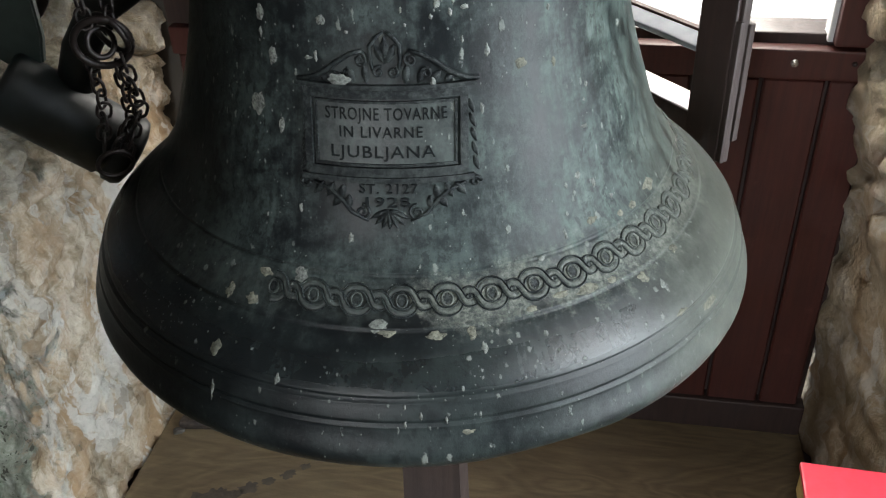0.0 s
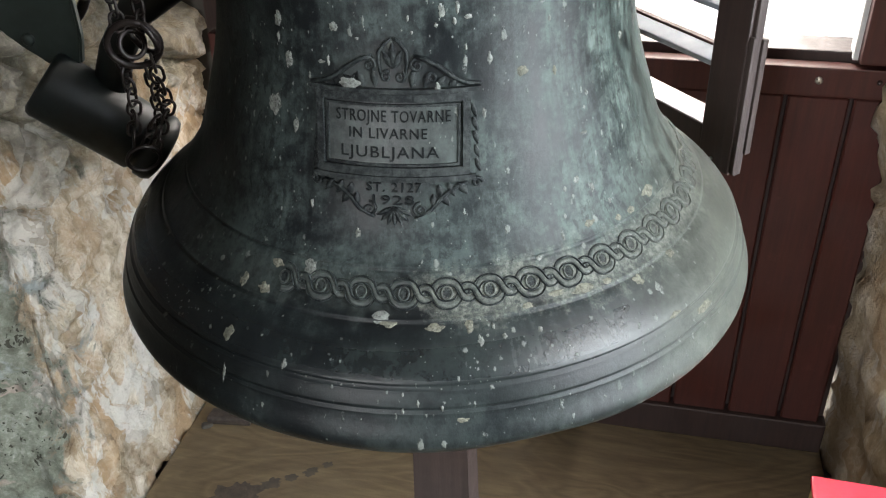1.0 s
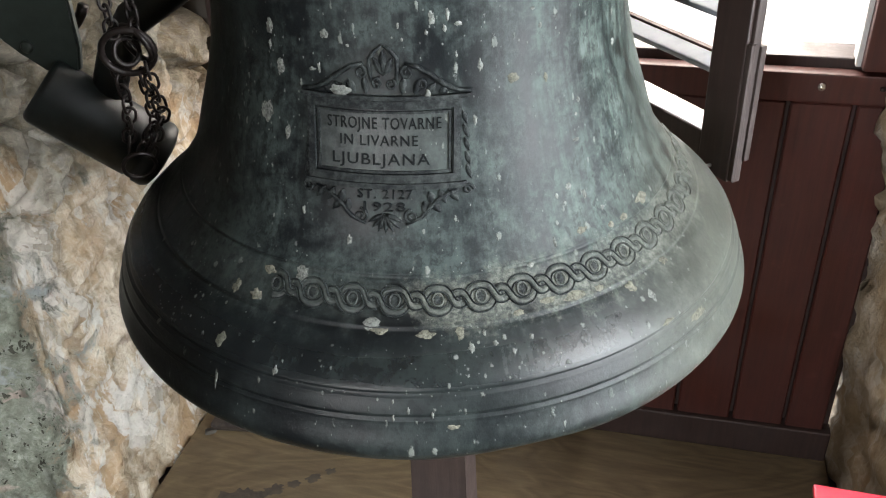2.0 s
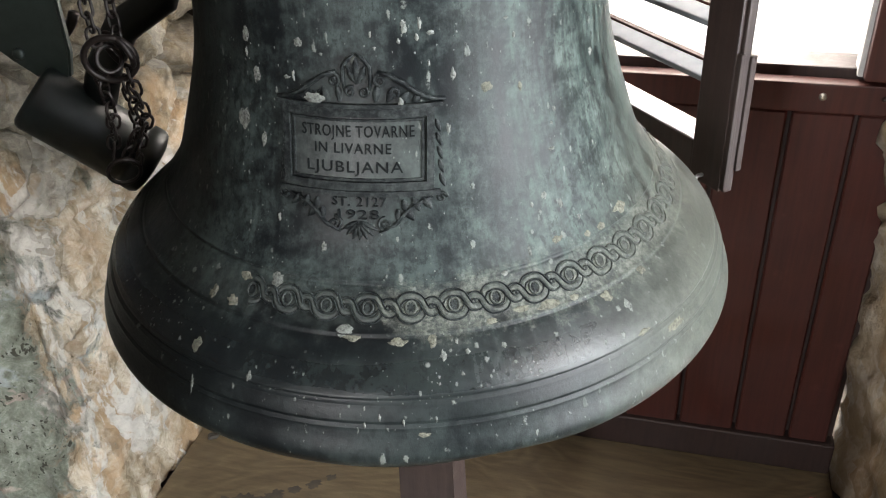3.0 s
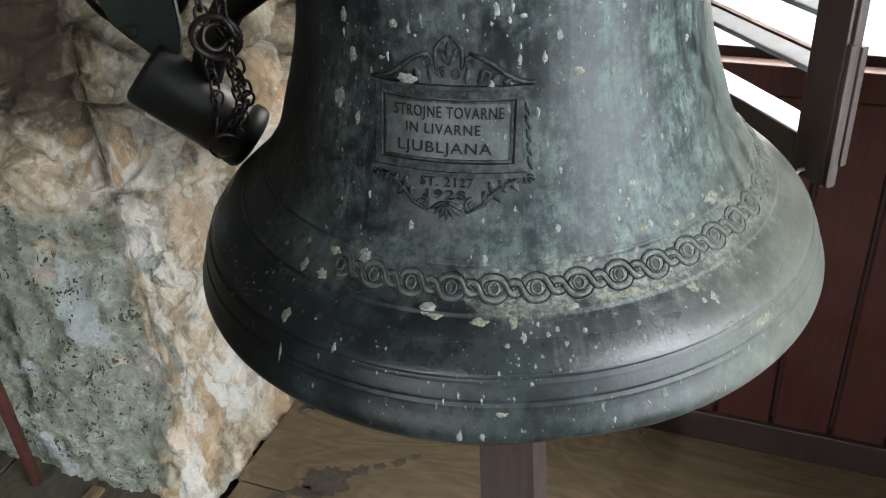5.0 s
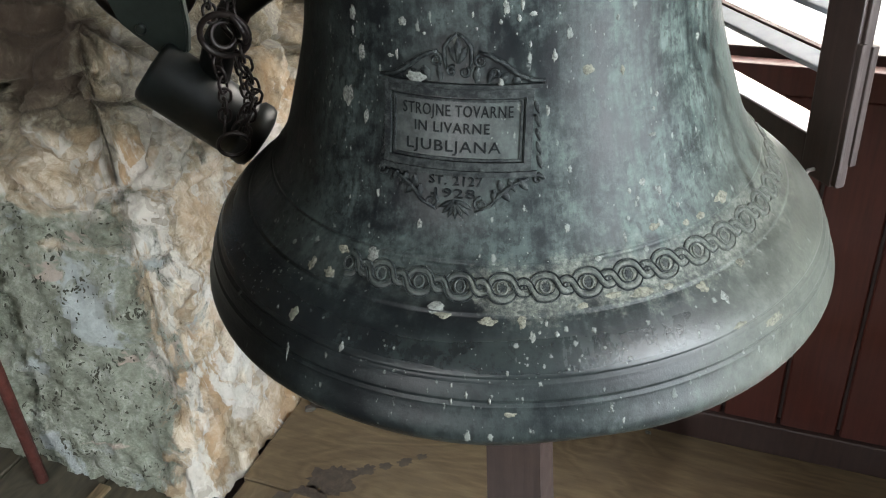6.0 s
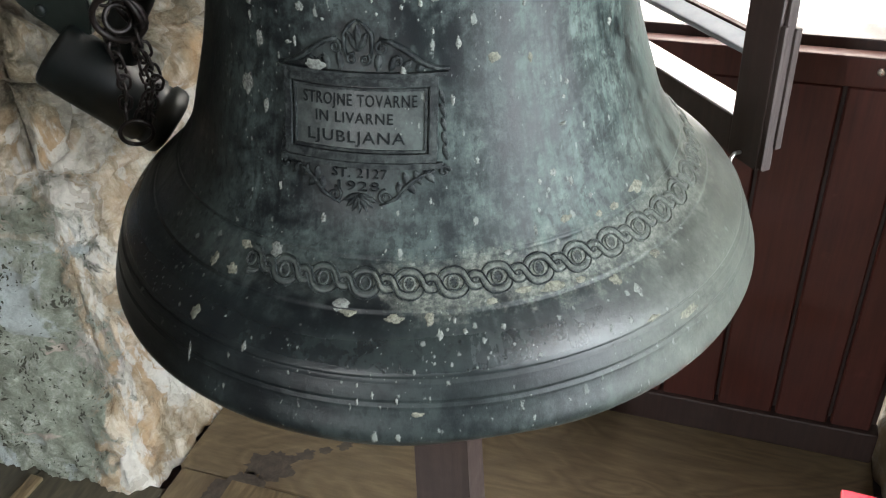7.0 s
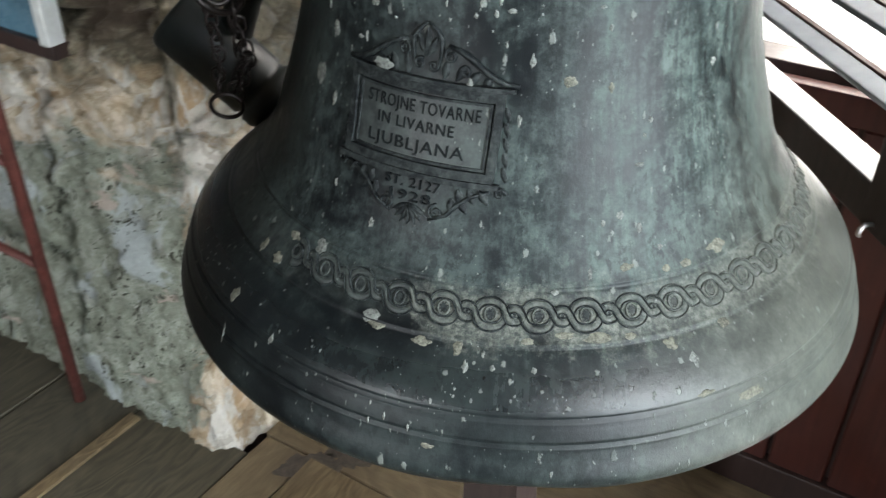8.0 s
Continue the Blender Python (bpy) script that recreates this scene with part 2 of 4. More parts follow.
    # sooty: dark brown patch high on the room side of the wall
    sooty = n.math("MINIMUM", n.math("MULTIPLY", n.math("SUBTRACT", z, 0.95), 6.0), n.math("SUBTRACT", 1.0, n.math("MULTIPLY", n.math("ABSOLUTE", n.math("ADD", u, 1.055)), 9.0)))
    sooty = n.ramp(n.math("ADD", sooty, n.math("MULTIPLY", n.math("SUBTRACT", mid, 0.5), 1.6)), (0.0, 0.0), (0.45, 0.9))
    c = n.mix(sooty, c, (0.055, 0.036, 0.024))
    gouge = n.cells(78, n.stretch(1.0, 1.0, 0.38, (0, 0.9, 0), bent.outputs[0]))
    pits = n.ramp(n.math("ADD", gouge, n.math("MULTIPLY", n.math("SUBTRACT", n.noise(13, 5, 0.65), 0.5), 1.4)), (0.16, 1.0), (0.22, 0.0))
    pits = n.math("MULTIPLY", pits, n.math("ADD", 0.10, n.math("MULTIPLY", mortar, 0.9)))
    c = n.mix(pits, c, (0.085, 0.087, 0.064))
    cracks = n.math("MULTIPLY", n.ramp(n.cells(4.2, n.stretch(1, 1, 1.35), "DISTANCE_TO_EDGE"), (0.0, 0.9), (0.035, 0.0)), n.math("MULTIPLY", old, n.ramp(coarse, (0.47, 0.0), (0.58, 0.8))))
    c = n.mix(cracks, c, (0.09, 0.075, 0.05))
    bump = n.math("SUBTRACT", n.math("ADD", n.math("MULTIPLY", mid, 0.8), n.math("ADD", n.math("MULTIPLY", fine, n.math("ADD", 0.22, n.math("MULTIPLY", mortar, 0.25))), n.math("SUBTRACT", n.math("ADD", n.math("MULTIPLY", tone, 0.35), n.math("MULTIPLY", coarse, n.math("ADD", 0.3, n.math("MULTIPLY", mortar, 0.75)))), n.math("MULTIPLY", crumb, n.math("ADD", 0.12, n.math("MULTIPLY", mortar, 0.22)))))), n.math("ADD", n.math("MULTIPLY", pits, 0.8), n.math("MULTIPLY", cracks, 0.7)))
    return n.done(c, 0.93, 0.0, bump, 1.0, 0.016)


def painted_wood(name, a, b, rough=0.45):
    n = Nodes(name)
    along = n.stretch(22, 22, 1.4)
    grain = n.noise(4, 7, 0.65, along)
    wear = n.ramp(n.noise(14, 7, 0.7), (0.62, 0.0), (0.8, 0.5))
    c = n.ramp(grain, (0.3, a), (0.7, b))
    c = n.mix(wear, c, tuple(1.7 * k + 0.02 for k in b))
    r = n.ramp(n.noise(9, 5), (0.3, rough - 0.08), (0.7, rough + 0.2))
    return n.done(c, r, 0.0, n.math("ADD", grain, n.math("MULTIPLY", n.noise(120), 0.3)), 0.35, 0.0015)


def floor_wood(name, tint):
    n = Nodes(name)
    u = n.random()
    where = n.tree.nodes.new("ShaderNodeVectorMath")
    n.put(where.inputs[0], n.where)
    where.inputs[1].default_value = (0, 0, 0)
    shift = n.tree.nodes.new("ShaderNodeCombineXYZ")
    n.put(shift.inputs[0], n.math("MULTIPLY", u, 7.0)), n.put(shift.inputs[1], n.math("MULTIPLY", u, 13.0))
    n.put(where.inputs[1], shift.outputs[0])
    spot = where.outputs[0]
    swirl = n.noise(1.5, 3, 0.5, n.stretch(2.6, 0.9, 2.6, (0, 0, 0), spot), 1.2)
    lines = n.math("PINGPONG", n.math("MULTIPLY", swirl, 26.0), 1.0)
    g = n.math("ADD", n.math("MULTIPLY", lines, 0.20), n.math("MULTIPLY", n.noise(5, 9, 0.74, n.stretch(10, 1.3, 10, (0, 0, 0), spot)), 0.80))
    c = n.ramp(g, (0.25, (0.060, 0.044, 0.025)), (0.5, (0.130, 0.098, 0.059)), (0.75, (0.205, 0.160, 0.100)))
    dirt = n.ramp(n.noise(7, 7, 0.7), (0.5, 0.0), (0.72, 0.6))
    c = n.mix(dirt, c, (0.12, 0.10, 0.075))
    c = n.mix(n.math("MULTIPLY", u, 0.35), c, (0.10, 0.088, 0.072))
    knots = n.ramp(n.math("ADD", n.cells(7.5), n.math("MULTIPLY", n.noise(30), 0.12)), (0.10, 0.85), (0.16, 0.0))
    c = n.mix(knots, c, (0.07, 0.05, 0.035))
    c = n.mix(1.0, c, tint, "MULTIPLY")
    return n.done(c, 0.82, 0.0, n.math("ADD", g, n.math("MULTIPLY", n.noise(160, 5), 0.3)), 0.45, 0.002)


def plain(name, colour, rough=0.5, metal=0.0, vary=0.35, scale=30, bump=0.25):
    n = Nodes(name)
    v = n.noise(scale, 6, 0.65)
    lo, hi = tuple(k * (1 - vary) for k in colour), tuple(k * (1 + vary) for k in colour)
    return n.done(n.ramp(v, (0.3, lo), (0.7, hi)), n.ramp(n.noise(scale * 2.3, 4), (0.3, max(0.05, rough - 0.1)), (0.7, min(1, rough + 0.12))), metal, v, bump, 0.001)


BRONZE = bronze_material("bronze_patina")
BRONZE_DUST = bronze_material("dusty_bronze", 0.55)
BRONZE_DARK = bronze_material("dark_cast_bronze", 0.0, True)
BRONZE_INK = plain("blackened_bronze", (0.0040, 0.0052, 0.0058), 0.6, 0.0, 0.5, 90)
BRONZE_INK.node_tree.nodes["Principled BSDF"].inputs["Specular IOR Level"].default_value = 0.1
LIME = lime_material("bird_lime", (0.175, 0.188, 0.172))
LICHEN = lime_material("pale_lichen", (0.150, 0.150, 0.116))
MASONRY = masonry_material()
PAINT = painted_wood("brown_red_paint", (0.037, 0.0090, 0.0070), (0.066, 0.0160, 0.0118))
DARKPAINT = painted_wood("brown_black_paint", (0.020, 0.012, 0.011), (0.040, 0.022, 0.019))
POSTPAINT = painted_wood("worn_brown_paint", (0.015, 0.0088, 0.0076), (0.030, 0.0180, 0.0155), 0.6)
SCRAPED = painted_wood("scraped_paint", (0.020, 0.012, 0.010), (0.048, 0.034, 0.031), 0.6)
SLAT = plain("grey_weathered_slat", (0.22, 0.25, 0.285), 0.55, 0, 0.18, 14, 0.1)
# paler copy of SLAT: sky light on the lowest slat put into its colour
SLAT_SKYLIT = plain("skylit_slat", (0.62, 0.64, 0.66), 0.5, 0, 0.1, 14, 0.1)
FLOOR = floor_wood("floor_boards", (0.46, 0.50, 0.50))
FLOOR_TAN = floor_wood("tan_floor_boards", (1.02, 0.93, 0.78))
STAIN = plain("oily_stain", (0.060, 0.046, 0.036), 0.75, 0, 0.4, 40)
IRON = plain("dark_chain_iron", (0.015, 0.011, 0.010), 0.42, 0.6, 0.5, 120, 0.5)
HAMMER = plain("dark_green_enamel", (0.008, 0.012, 0.012), 0.5, 0.0, 0.3, 25)
PLATE = plain("grey_green_enamel", (0.028, 0.039, 0.034), 0.5, 0.1, 0.25, 20)
STEEL = plain("bright_steel", (0.55, 0.53, 0.50), 0.35, 0.9, 0.2, 80)
RED = plain("red_cover", (0.60, 0.030, 0.055), 0.45, 0, 0.12, 30, 0.1)
GILT = plain("gilt_edge", (0.45, 0.33, 0.12), 0.5, 0.2, 0.3, 60)
RUST = plain("red_oxide_paint", (0.095, 0.026, 0.020), 0.6, 0, 0.4, 30)
SOOTBRICK = plain("sooty_brick", (0.035, 0.026, 0.022), 0.7, 0, 0.6, 40, 0.5)
PLASTER = plain("sooty_masonry", (0.06, 0.054, 0.046), 0.95, 0, 0.25, 6, 0.5)
CEILING = plain("old_ceiling_boards", (0.16, 0.11, 0.07), 0.85, 0, 0.35, 8, 0.4)
WHITEFRAME = plain("white_window_paint", (0.55, 0.57, 0.56), 0.6, 0, 0.15, 30)
BLUE = plain("dull_blue_glass", (0.10, 0.20, 0.27), 0.25, 0, 0.3, 9, 0.1)
GROUND = plain("pale_ground", (0.32, 0.33, 0.28), 0.95, 0, 0.3, 0.2, 0.2)


def glow(name, colour, strength):
    n = Nodes(name)
    n.put(n.bsdf.inputs["Base Color"], (0, 0, 0))
    n.put(n.bsdf.inputs["Emission Color"], colour)
    n.bsdf.inputs["Emission Strength"].default_value = strength
    return n.mat


HAZE = glow("bright_haze", (0.97, 0.99, 1.0), 2.2)


# ---- building blocks ----
def part(name, bm, material, parent=None, label="", smooth=False, at=None):
    """Links a bmesh as one mesh object, under a thing or a part where one is given."""
    me = bpy.data.meshes.new(name)
    bmesh.ops.recalc_face_normals(bm, faces=bm.faces)
    bm.to_mesh(me)
    bm.free()
    if smooth:
        me.shade_smooth()
    if material:
        me.materials.append(material)
    ob = new(name, me)
    if parent is not None:
        ob.parent = parent
    if at is not None:
        ob.matrix_basis = at
    if label:
        ob["label"] = label
    return ob


def thing(name, label, category, group="", at=None, kind=""):
    ob = new(name)
    ob.empty_display_size = 0.05
    if at is not None:
        ob.matrix_basis = at
    return tagged(ob, label, category, group, kind)


def box(x0, x1, y0, y1, z0, z1, bevel=0.0, bm=None, m=None, segments=2):
    """A box with broken edges, in a new bmesh or added to one."""
    own = bmesh.new()
    bmesh.ops.create_cube(own, size=1.0, matrix=Matrix.LocRotScale(((x0 + x1) / 2, (y0 + y1) / 2, (z0 + z1) / 2), None, (x1 - x0, y1 - y0, z1 - z0)))
    if bevel:
        bmesh.ops.bevel(own, geom=own.edges[:], offset=bevel, segments=segments, affect="EDGES", profile=0.6)
    if m is not None:
        own.transform(m)
    if bm is None:
        return own
    me = bpy.data.meshes.new("tmp")
    own.to_mesh(me)
    own.free()
    bm.from_mesh(me)
    bpy.data.meshes.remove(me)
    return bm


def tube(points, radius, sides=10, closed=False, bm=None, taper=None):
    """A round bar along points."""
    bm = bm or bmesh.new()
    pts = [Vector(p) for p in points]
    rings, n = [], len(pts)
    up = Vector((0.13, 0.21, 0.97))
    for k, p in enumerate(pts):
        a = pts[(k - 1) % n] if closed or k else p
        b = pts[(k + 1) % n] if closed or k < n - 1 else p
        d = (b - a).normalized()
        side = d.cross(up)
        if side.length < 0.05:
            side = d.cross(Vector((1, 0, 0)))
        side.normalize()
        over = side.cross(d)
        up = over if not closed else up
        r = radius * (taper[k] if taper else 1)
        rings.append([bm.verts.new(p + r * (math.cos(6.28319 * j / sides) * side + math.sin(6.28319 * j / sides) * over)) for j in range(sides)])
    for k in range(n if closed else n - 1):
        r, s = rings[k], rings[(k + 1) % n]
        for j in range(sides):
            bm.faces.new((r[j], r[(j + 1) % sides], s[(j + 1) % sides], s[j]))
    if not closed:
        bm.faces.new(rings[0][::-1]), bm.faces.new(rings[-1])
    return bm


def turned(profile, sides=48, bm=None):
    """A solid of revolution round z from (radius, z) pairs."""
    bm = bm or bmesh.new()
    rings = []
    for r, z in profile:
        if r < 1e-6:
            rings.append([bm.verts.new((0, 0, z))])
        else:
            rings.append([bm.verts.new((r * math.sin(6.28319 * j / sides), -r * math.cos(6.28319 * j / sides), z)) for j in range(sides)])
    for a, b in zip(rings, rings[1:]):
        for j in range(sides):
            q = [a[j % len(a)], a[(j + 1) % len(a)], b[(j + 1) % len(b)], b[j % len(b)]]
            q = list(dict.fromkeys(q))
            if len(q) > 2:
                bm.faces.new(q)
    return bm


# ---- the tower room (u to the right, v to the back, turned by TURN) ----
def rough_wall(name, path, height, label, step=0.02, depth=0.03, batter=0.0, seed=0.0, z0=-0.02, material=MASONRY, corner=None):
    """An uneven rubble face along a plan path of (u, v), with a bulge for every stone."""
    pts = [Vector((*p, 0)) for p in path]
    line, normals = [], []
    for a, b in zip(pts, pts[1:]):
        count = max(1, round((b - a).length / step))
        d = (b - a).normalized()
        for k in range(count):
            line.append(a + (b - a) * k / count)
            normals.append(Vector((d.y, -d.x, 0)))
    line.append(pts[-1])
    normals.append(normals[-1])
    for _ in range(40 if corner else 4):
        normals = [(normals[max(0, k - 1)] + 2 * normals[k] + normals[min(len(normals) - 1, k + 1)]).normalized() for k in range(len(normals))]
    bm = bmesh.new()
    rows = round(height / step)
    grid = []
    for r in range(rows + 1):
        z = z0 + height * r / rows
        row = []
        for p, n in zip(line, normals):
            q = Vector((p.x + seed, p.y, z))
            warp = Vector((noise.noise(q * 6), noise.noise(q * 6 + Vector((9, 0, 0))), noise.noise(q * 6 + Vector((0, 7, 0))))) * 0.05
            cell = noise.voronoi((q + warp) * Vector((5.2, 5.2, 7.5)))[0]
            high = min(1.0, max(0.0, (z - 0.62) * 4))
            stone = min(1.0, (cell[1] - cell[0]) * (3.2 + 2.6 * high)) * (0.35 + 0.65 * high)
            jag = noise.hetero_terrain(q * 16 + Vector((0, 0, 3)), 0.8, 2.2, 4, 0.6)
            lump = noise.fractal(q * 9, 0.9, 2.1, 4)
            chunk = noise.cell((q + warp * 1.5) * Vector((13, 13, 17)))
            fleck = noise.fractal(q * 38, 0.7, 2.0, 3)
            h = depth * ((0.55 + 1.35 * high) * stone - 0.5 - 0.6 * high + 0.12 * lump + 0.05 * jag + 0.34 * chunk + 0.30 * fleck + 0.35 * noise.noise(q * 2.3))
            if corner:
                near = max(0.0, 1 - (p - Vector((*corner, 0))).length / 0.30)
                h -= 0.085 * near ** 1.6 * min(1.0, max(0.0, z - 0.03) / 0.35)
            row.append(bm.verts.new(p + n * (h - batter * z) + Vector((0, 0, z))))
        grid.append(row)
    for a, b in zip(grid, grid[1:]):
        for k in range(len(a) - 1):
            bm.faces.new((a[k], a[k + 1], b[k + 1], b[k]))
    # thickness behind the face
    edge = [row[0] for row in grid], [row[-1] for row in grid]
    back = []
    for side, way in zip(edge, (0, -1)):
        out = normals[way] * -0.25
        back.append([bm.verts.new(v.co + out) for v in side])
    for k in range(rows):
        bm.faces.new((edge[0][k], edge[0][k + 1], back[0][k + 1], back[0][k]))
        bm.faces.new((edge[1][k], edge[1][k + 1], back[1][k + 1], back[1][k]))
    ob = part(name, bm, material, smooth=True, at=TURN)
    return tagged(ob, label, "wall", kind="structure")


def slab(name, u0, u1, v0, v1, z0, z1, material, label, category):
    return tagged(part(name, box(u0, u1, v0, v1, z0, z1), material, at=TURN), label, category, kind="structure")


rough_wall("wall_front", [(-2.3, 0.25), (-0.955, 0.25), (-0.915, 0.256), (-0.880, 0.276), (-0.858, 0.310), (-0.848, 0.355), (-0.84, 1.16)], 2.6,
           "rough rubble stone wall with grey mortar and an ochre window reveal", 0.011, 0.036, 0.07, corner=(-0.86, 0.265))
rough_wall("wall_reveal", [(0.727, 0.95), (0.732, 0.84), (0.800, 0.30), (0.830, 0.255), (0.90, 0.245), (2.2, 0.25)], 2.6,
           "rough rubble stone reveal with flaking ochre plaster", 0.02, 0.03, -0.035, 3.0)
slab("wall_left", -2.5, -2.3, -5.0, 0.5, 0, 4.3, PLASTER, "dark sooty tower wall", "wall")
# unseen rear wall with a slit added to let the front fill in
rear = bmesh.new()
box(-2.5, -0.76, -5.2, -5.0, 0, 4.3, bm=rear)
box(-0.48, 2.4, -5.2, -5.0, 0, 4.3, bm=rear)
box(-0.76, -0.48, -5.2, -5.0, 0, 1.25, bm=rear)
box(-0.76, -0.48, -5.2, -5.0, 2.95, 4.3, bm=rear)
tagged(part("wall_rear", rear, PLASTER, at=TURN), "dark sooty unseen tower wall with an added slit for fill light", "wall", kind="structure")
# pillar in front of it, added out of view to shade the bell's left
slab("pillar", -0.70, -0.235, -1.40, -1.26, 0, 4.3, PLASTER, "dark masonry pillar added out of view to shade the bell", "pillar")
# side wall with its sound opening
side = bmesh.new()
box(2.2, 2.4, -5.0, -1.90, 0, 4.3, bm=side)
box(2.2, 2.4, -0.02, 1.2, 0, 4.3, bm=side)
box(2.2, 2.4, -1.90, -0.02, 0, 0.55, bm=side)
box(2.2, 2.4, -1.90, -0.02, 3.35, 4.3, bm=side)
tagged(part("wall_right", side, PLASTER, at=TURN), "dark tower wall with an open sound window", "wall", kind="structure")
lintel = bmesh.new()
box(-2.3, 2.2, 0.27, 1.2, 2.4, 4.3, bm=lintel)
box(-2.3, -1.12, 0.5, 1.2, 0, 2.4, bm=lintel)
box(1.02, 2.2, 0.5, 1.2, 0, 2.4, bm=lintel)
# strip added to block outside light in the gap beside the window post
box(-0.95, -0.70, 1.12, 1.2, 0, 2.4, bm=lintel)
tagged(part("wall_back", lintel, PLASTER, at=TURN), "thick masonry over the bell window", "wall", kind="structure")
slab("ceiling", -2.5, 2.4, -5.2, 1.2, 4.3, 4.4, CEILING, "old dark ceiling boards of the belfry", "ceiling")
slab("floor_base", -2.4, 2.3, -5.1, 1.3, -0.12, -0.034, DARKPAINT, "dark joists under the floor boards", "floor")

floor_thing = thing("floor", "worn wide wooden floor boards with stains and open joints", "floor", at=TURN, kind="structure")


def board(u0, u1, v0, v1, dz=0.0, along_u=False, tilt=0.0, material=FLOOR):
    """One floor board, lying along v, or along u in the window reveal."""
    a, b = (v1 - v0, u1 - u0) if along_u else (u1 - u0, v1 - v0)
    m = pose((u0 + u1) / 2, (v0 + v1) / 2, dz, tilt, 0, 90 if along_u else 0)
    return part("board", box(-a / 2, a / 2, -b / 2, b / 2, -0.032, 0.0, 0.003, segments=1), material, floor_thing, at=m)


board(-0.845, 0.74, 0.372, 1.0, 0.0, True, 0.0, FLOOR_TAN)
edges = [-2.3, -2.02, -1.73, -1.45, -1.178, -0.838, -0.70, -0.36, -0.02, 0.31, 0.66, 1.0, 1.3, 1.6, 1.9, 2.2]
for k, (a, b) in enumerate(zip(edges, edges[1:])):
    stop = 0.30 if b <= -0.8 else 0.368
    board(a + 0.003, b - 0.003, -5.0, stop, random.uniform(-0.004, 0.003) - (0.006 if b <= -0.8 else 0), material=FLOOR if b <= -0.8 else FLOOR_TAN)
tagged(part("floor_batten", box(-1.176, -1.142, -1.2, 0.235, -0.004, 0.006, 0.002), FLOOR_TAN, at=TURN), "narrow pale batten nailed along a floor joint", "batten")

# ---- the parapet door under the window ----
door = thing("door_1", "brown-red painted plank parapet door with dark grooves", "door", at=TURN, kind="structure")
DV = 0.862
planks = [-0.715, -0.63, -0.51, -0.385, -0.26, -0.135, -0.01, 0.115, 0.24, 0.37, 0.502, 0.625, 0.72]
for a, b in zip(planks, planks[1:]):
    part("plank", box(a + 0.0045, b - 0.0045, DV, DV + 0.022, 0.02, 0.93, 0.004, segments=1), PAINT, door)
part("backing", box(-0.72, 0.73, DV + 0.024, DV + 0.04, 0.01, 0.99), DARKPAINT, door, "dark boards behind the grooves")
part("top_rail", box(-0.72, 0.735, DV - 0.006, DV + 0.03, 0.932, 0.993, 0.004), PAINT, door)
part("bottom_rail", box(-0.72, 0.735, DV - 0.012, DV + 0.03, 0.0, 0.092, 0.006), DARKPAINT, door)
part("sill", box(-0.72, 0.735, DV + 0.034, DV + 0.12, 0.985, 1.012, 0.004), DARKPAINT, door, "worn dark window sill board")
for u, z, mat, r in ((0.555, 0.967, STEEL, 0.0075), (0.664, 0.969, DARKPAINT, 0.005)):
    head_bm = turned([(0, 0.007), (r * 0.6, 0.007), (r, 0.004), (r, 0.0), (0, 0.0)], 12)
    part("bolt", head_bm, mat, door, "bright bolt head" if mat is STEEL else "", True, pose(u, DV - 0.006, z, 90, 0, 0))
tagged(part("window_post", box(-0.72, -0.61, DV - 0.004, DV + 0.06, 1.0, 2.4, 0.004), DARKPAINT, at=TURN), "dark brown window post beside the reveal", "window frame", kind="structure")
# unseen, set here to keep window light off the left reveal
tagged(part("closed_shutter", box(-0.61, -0.06, DV, DV + 0.03, 1.012, 2.4, 0.004), DARKPAINT, at=TURN), "closed dark board shutter unseen behind the bell", "shutter", kind="structure")
frame_bm = box(0.622, 0.735, DV - 0.004, DV + 0.06, 1.0, 2.4, 0.004)
tagged(part("window_frame", frame_bm, PAINT, at=TURN), "brown painted window jamb board above the parapet", "window frame", kind="structure")
tagged(part("window_edge", box(0.612, 0.624, DV + 0.02, DV + 0.06, 1.0, 2.4, 0.003), WHITEFRAME, at=TURN), "pale bare edge of the window jamb", "trim", kind="structure")


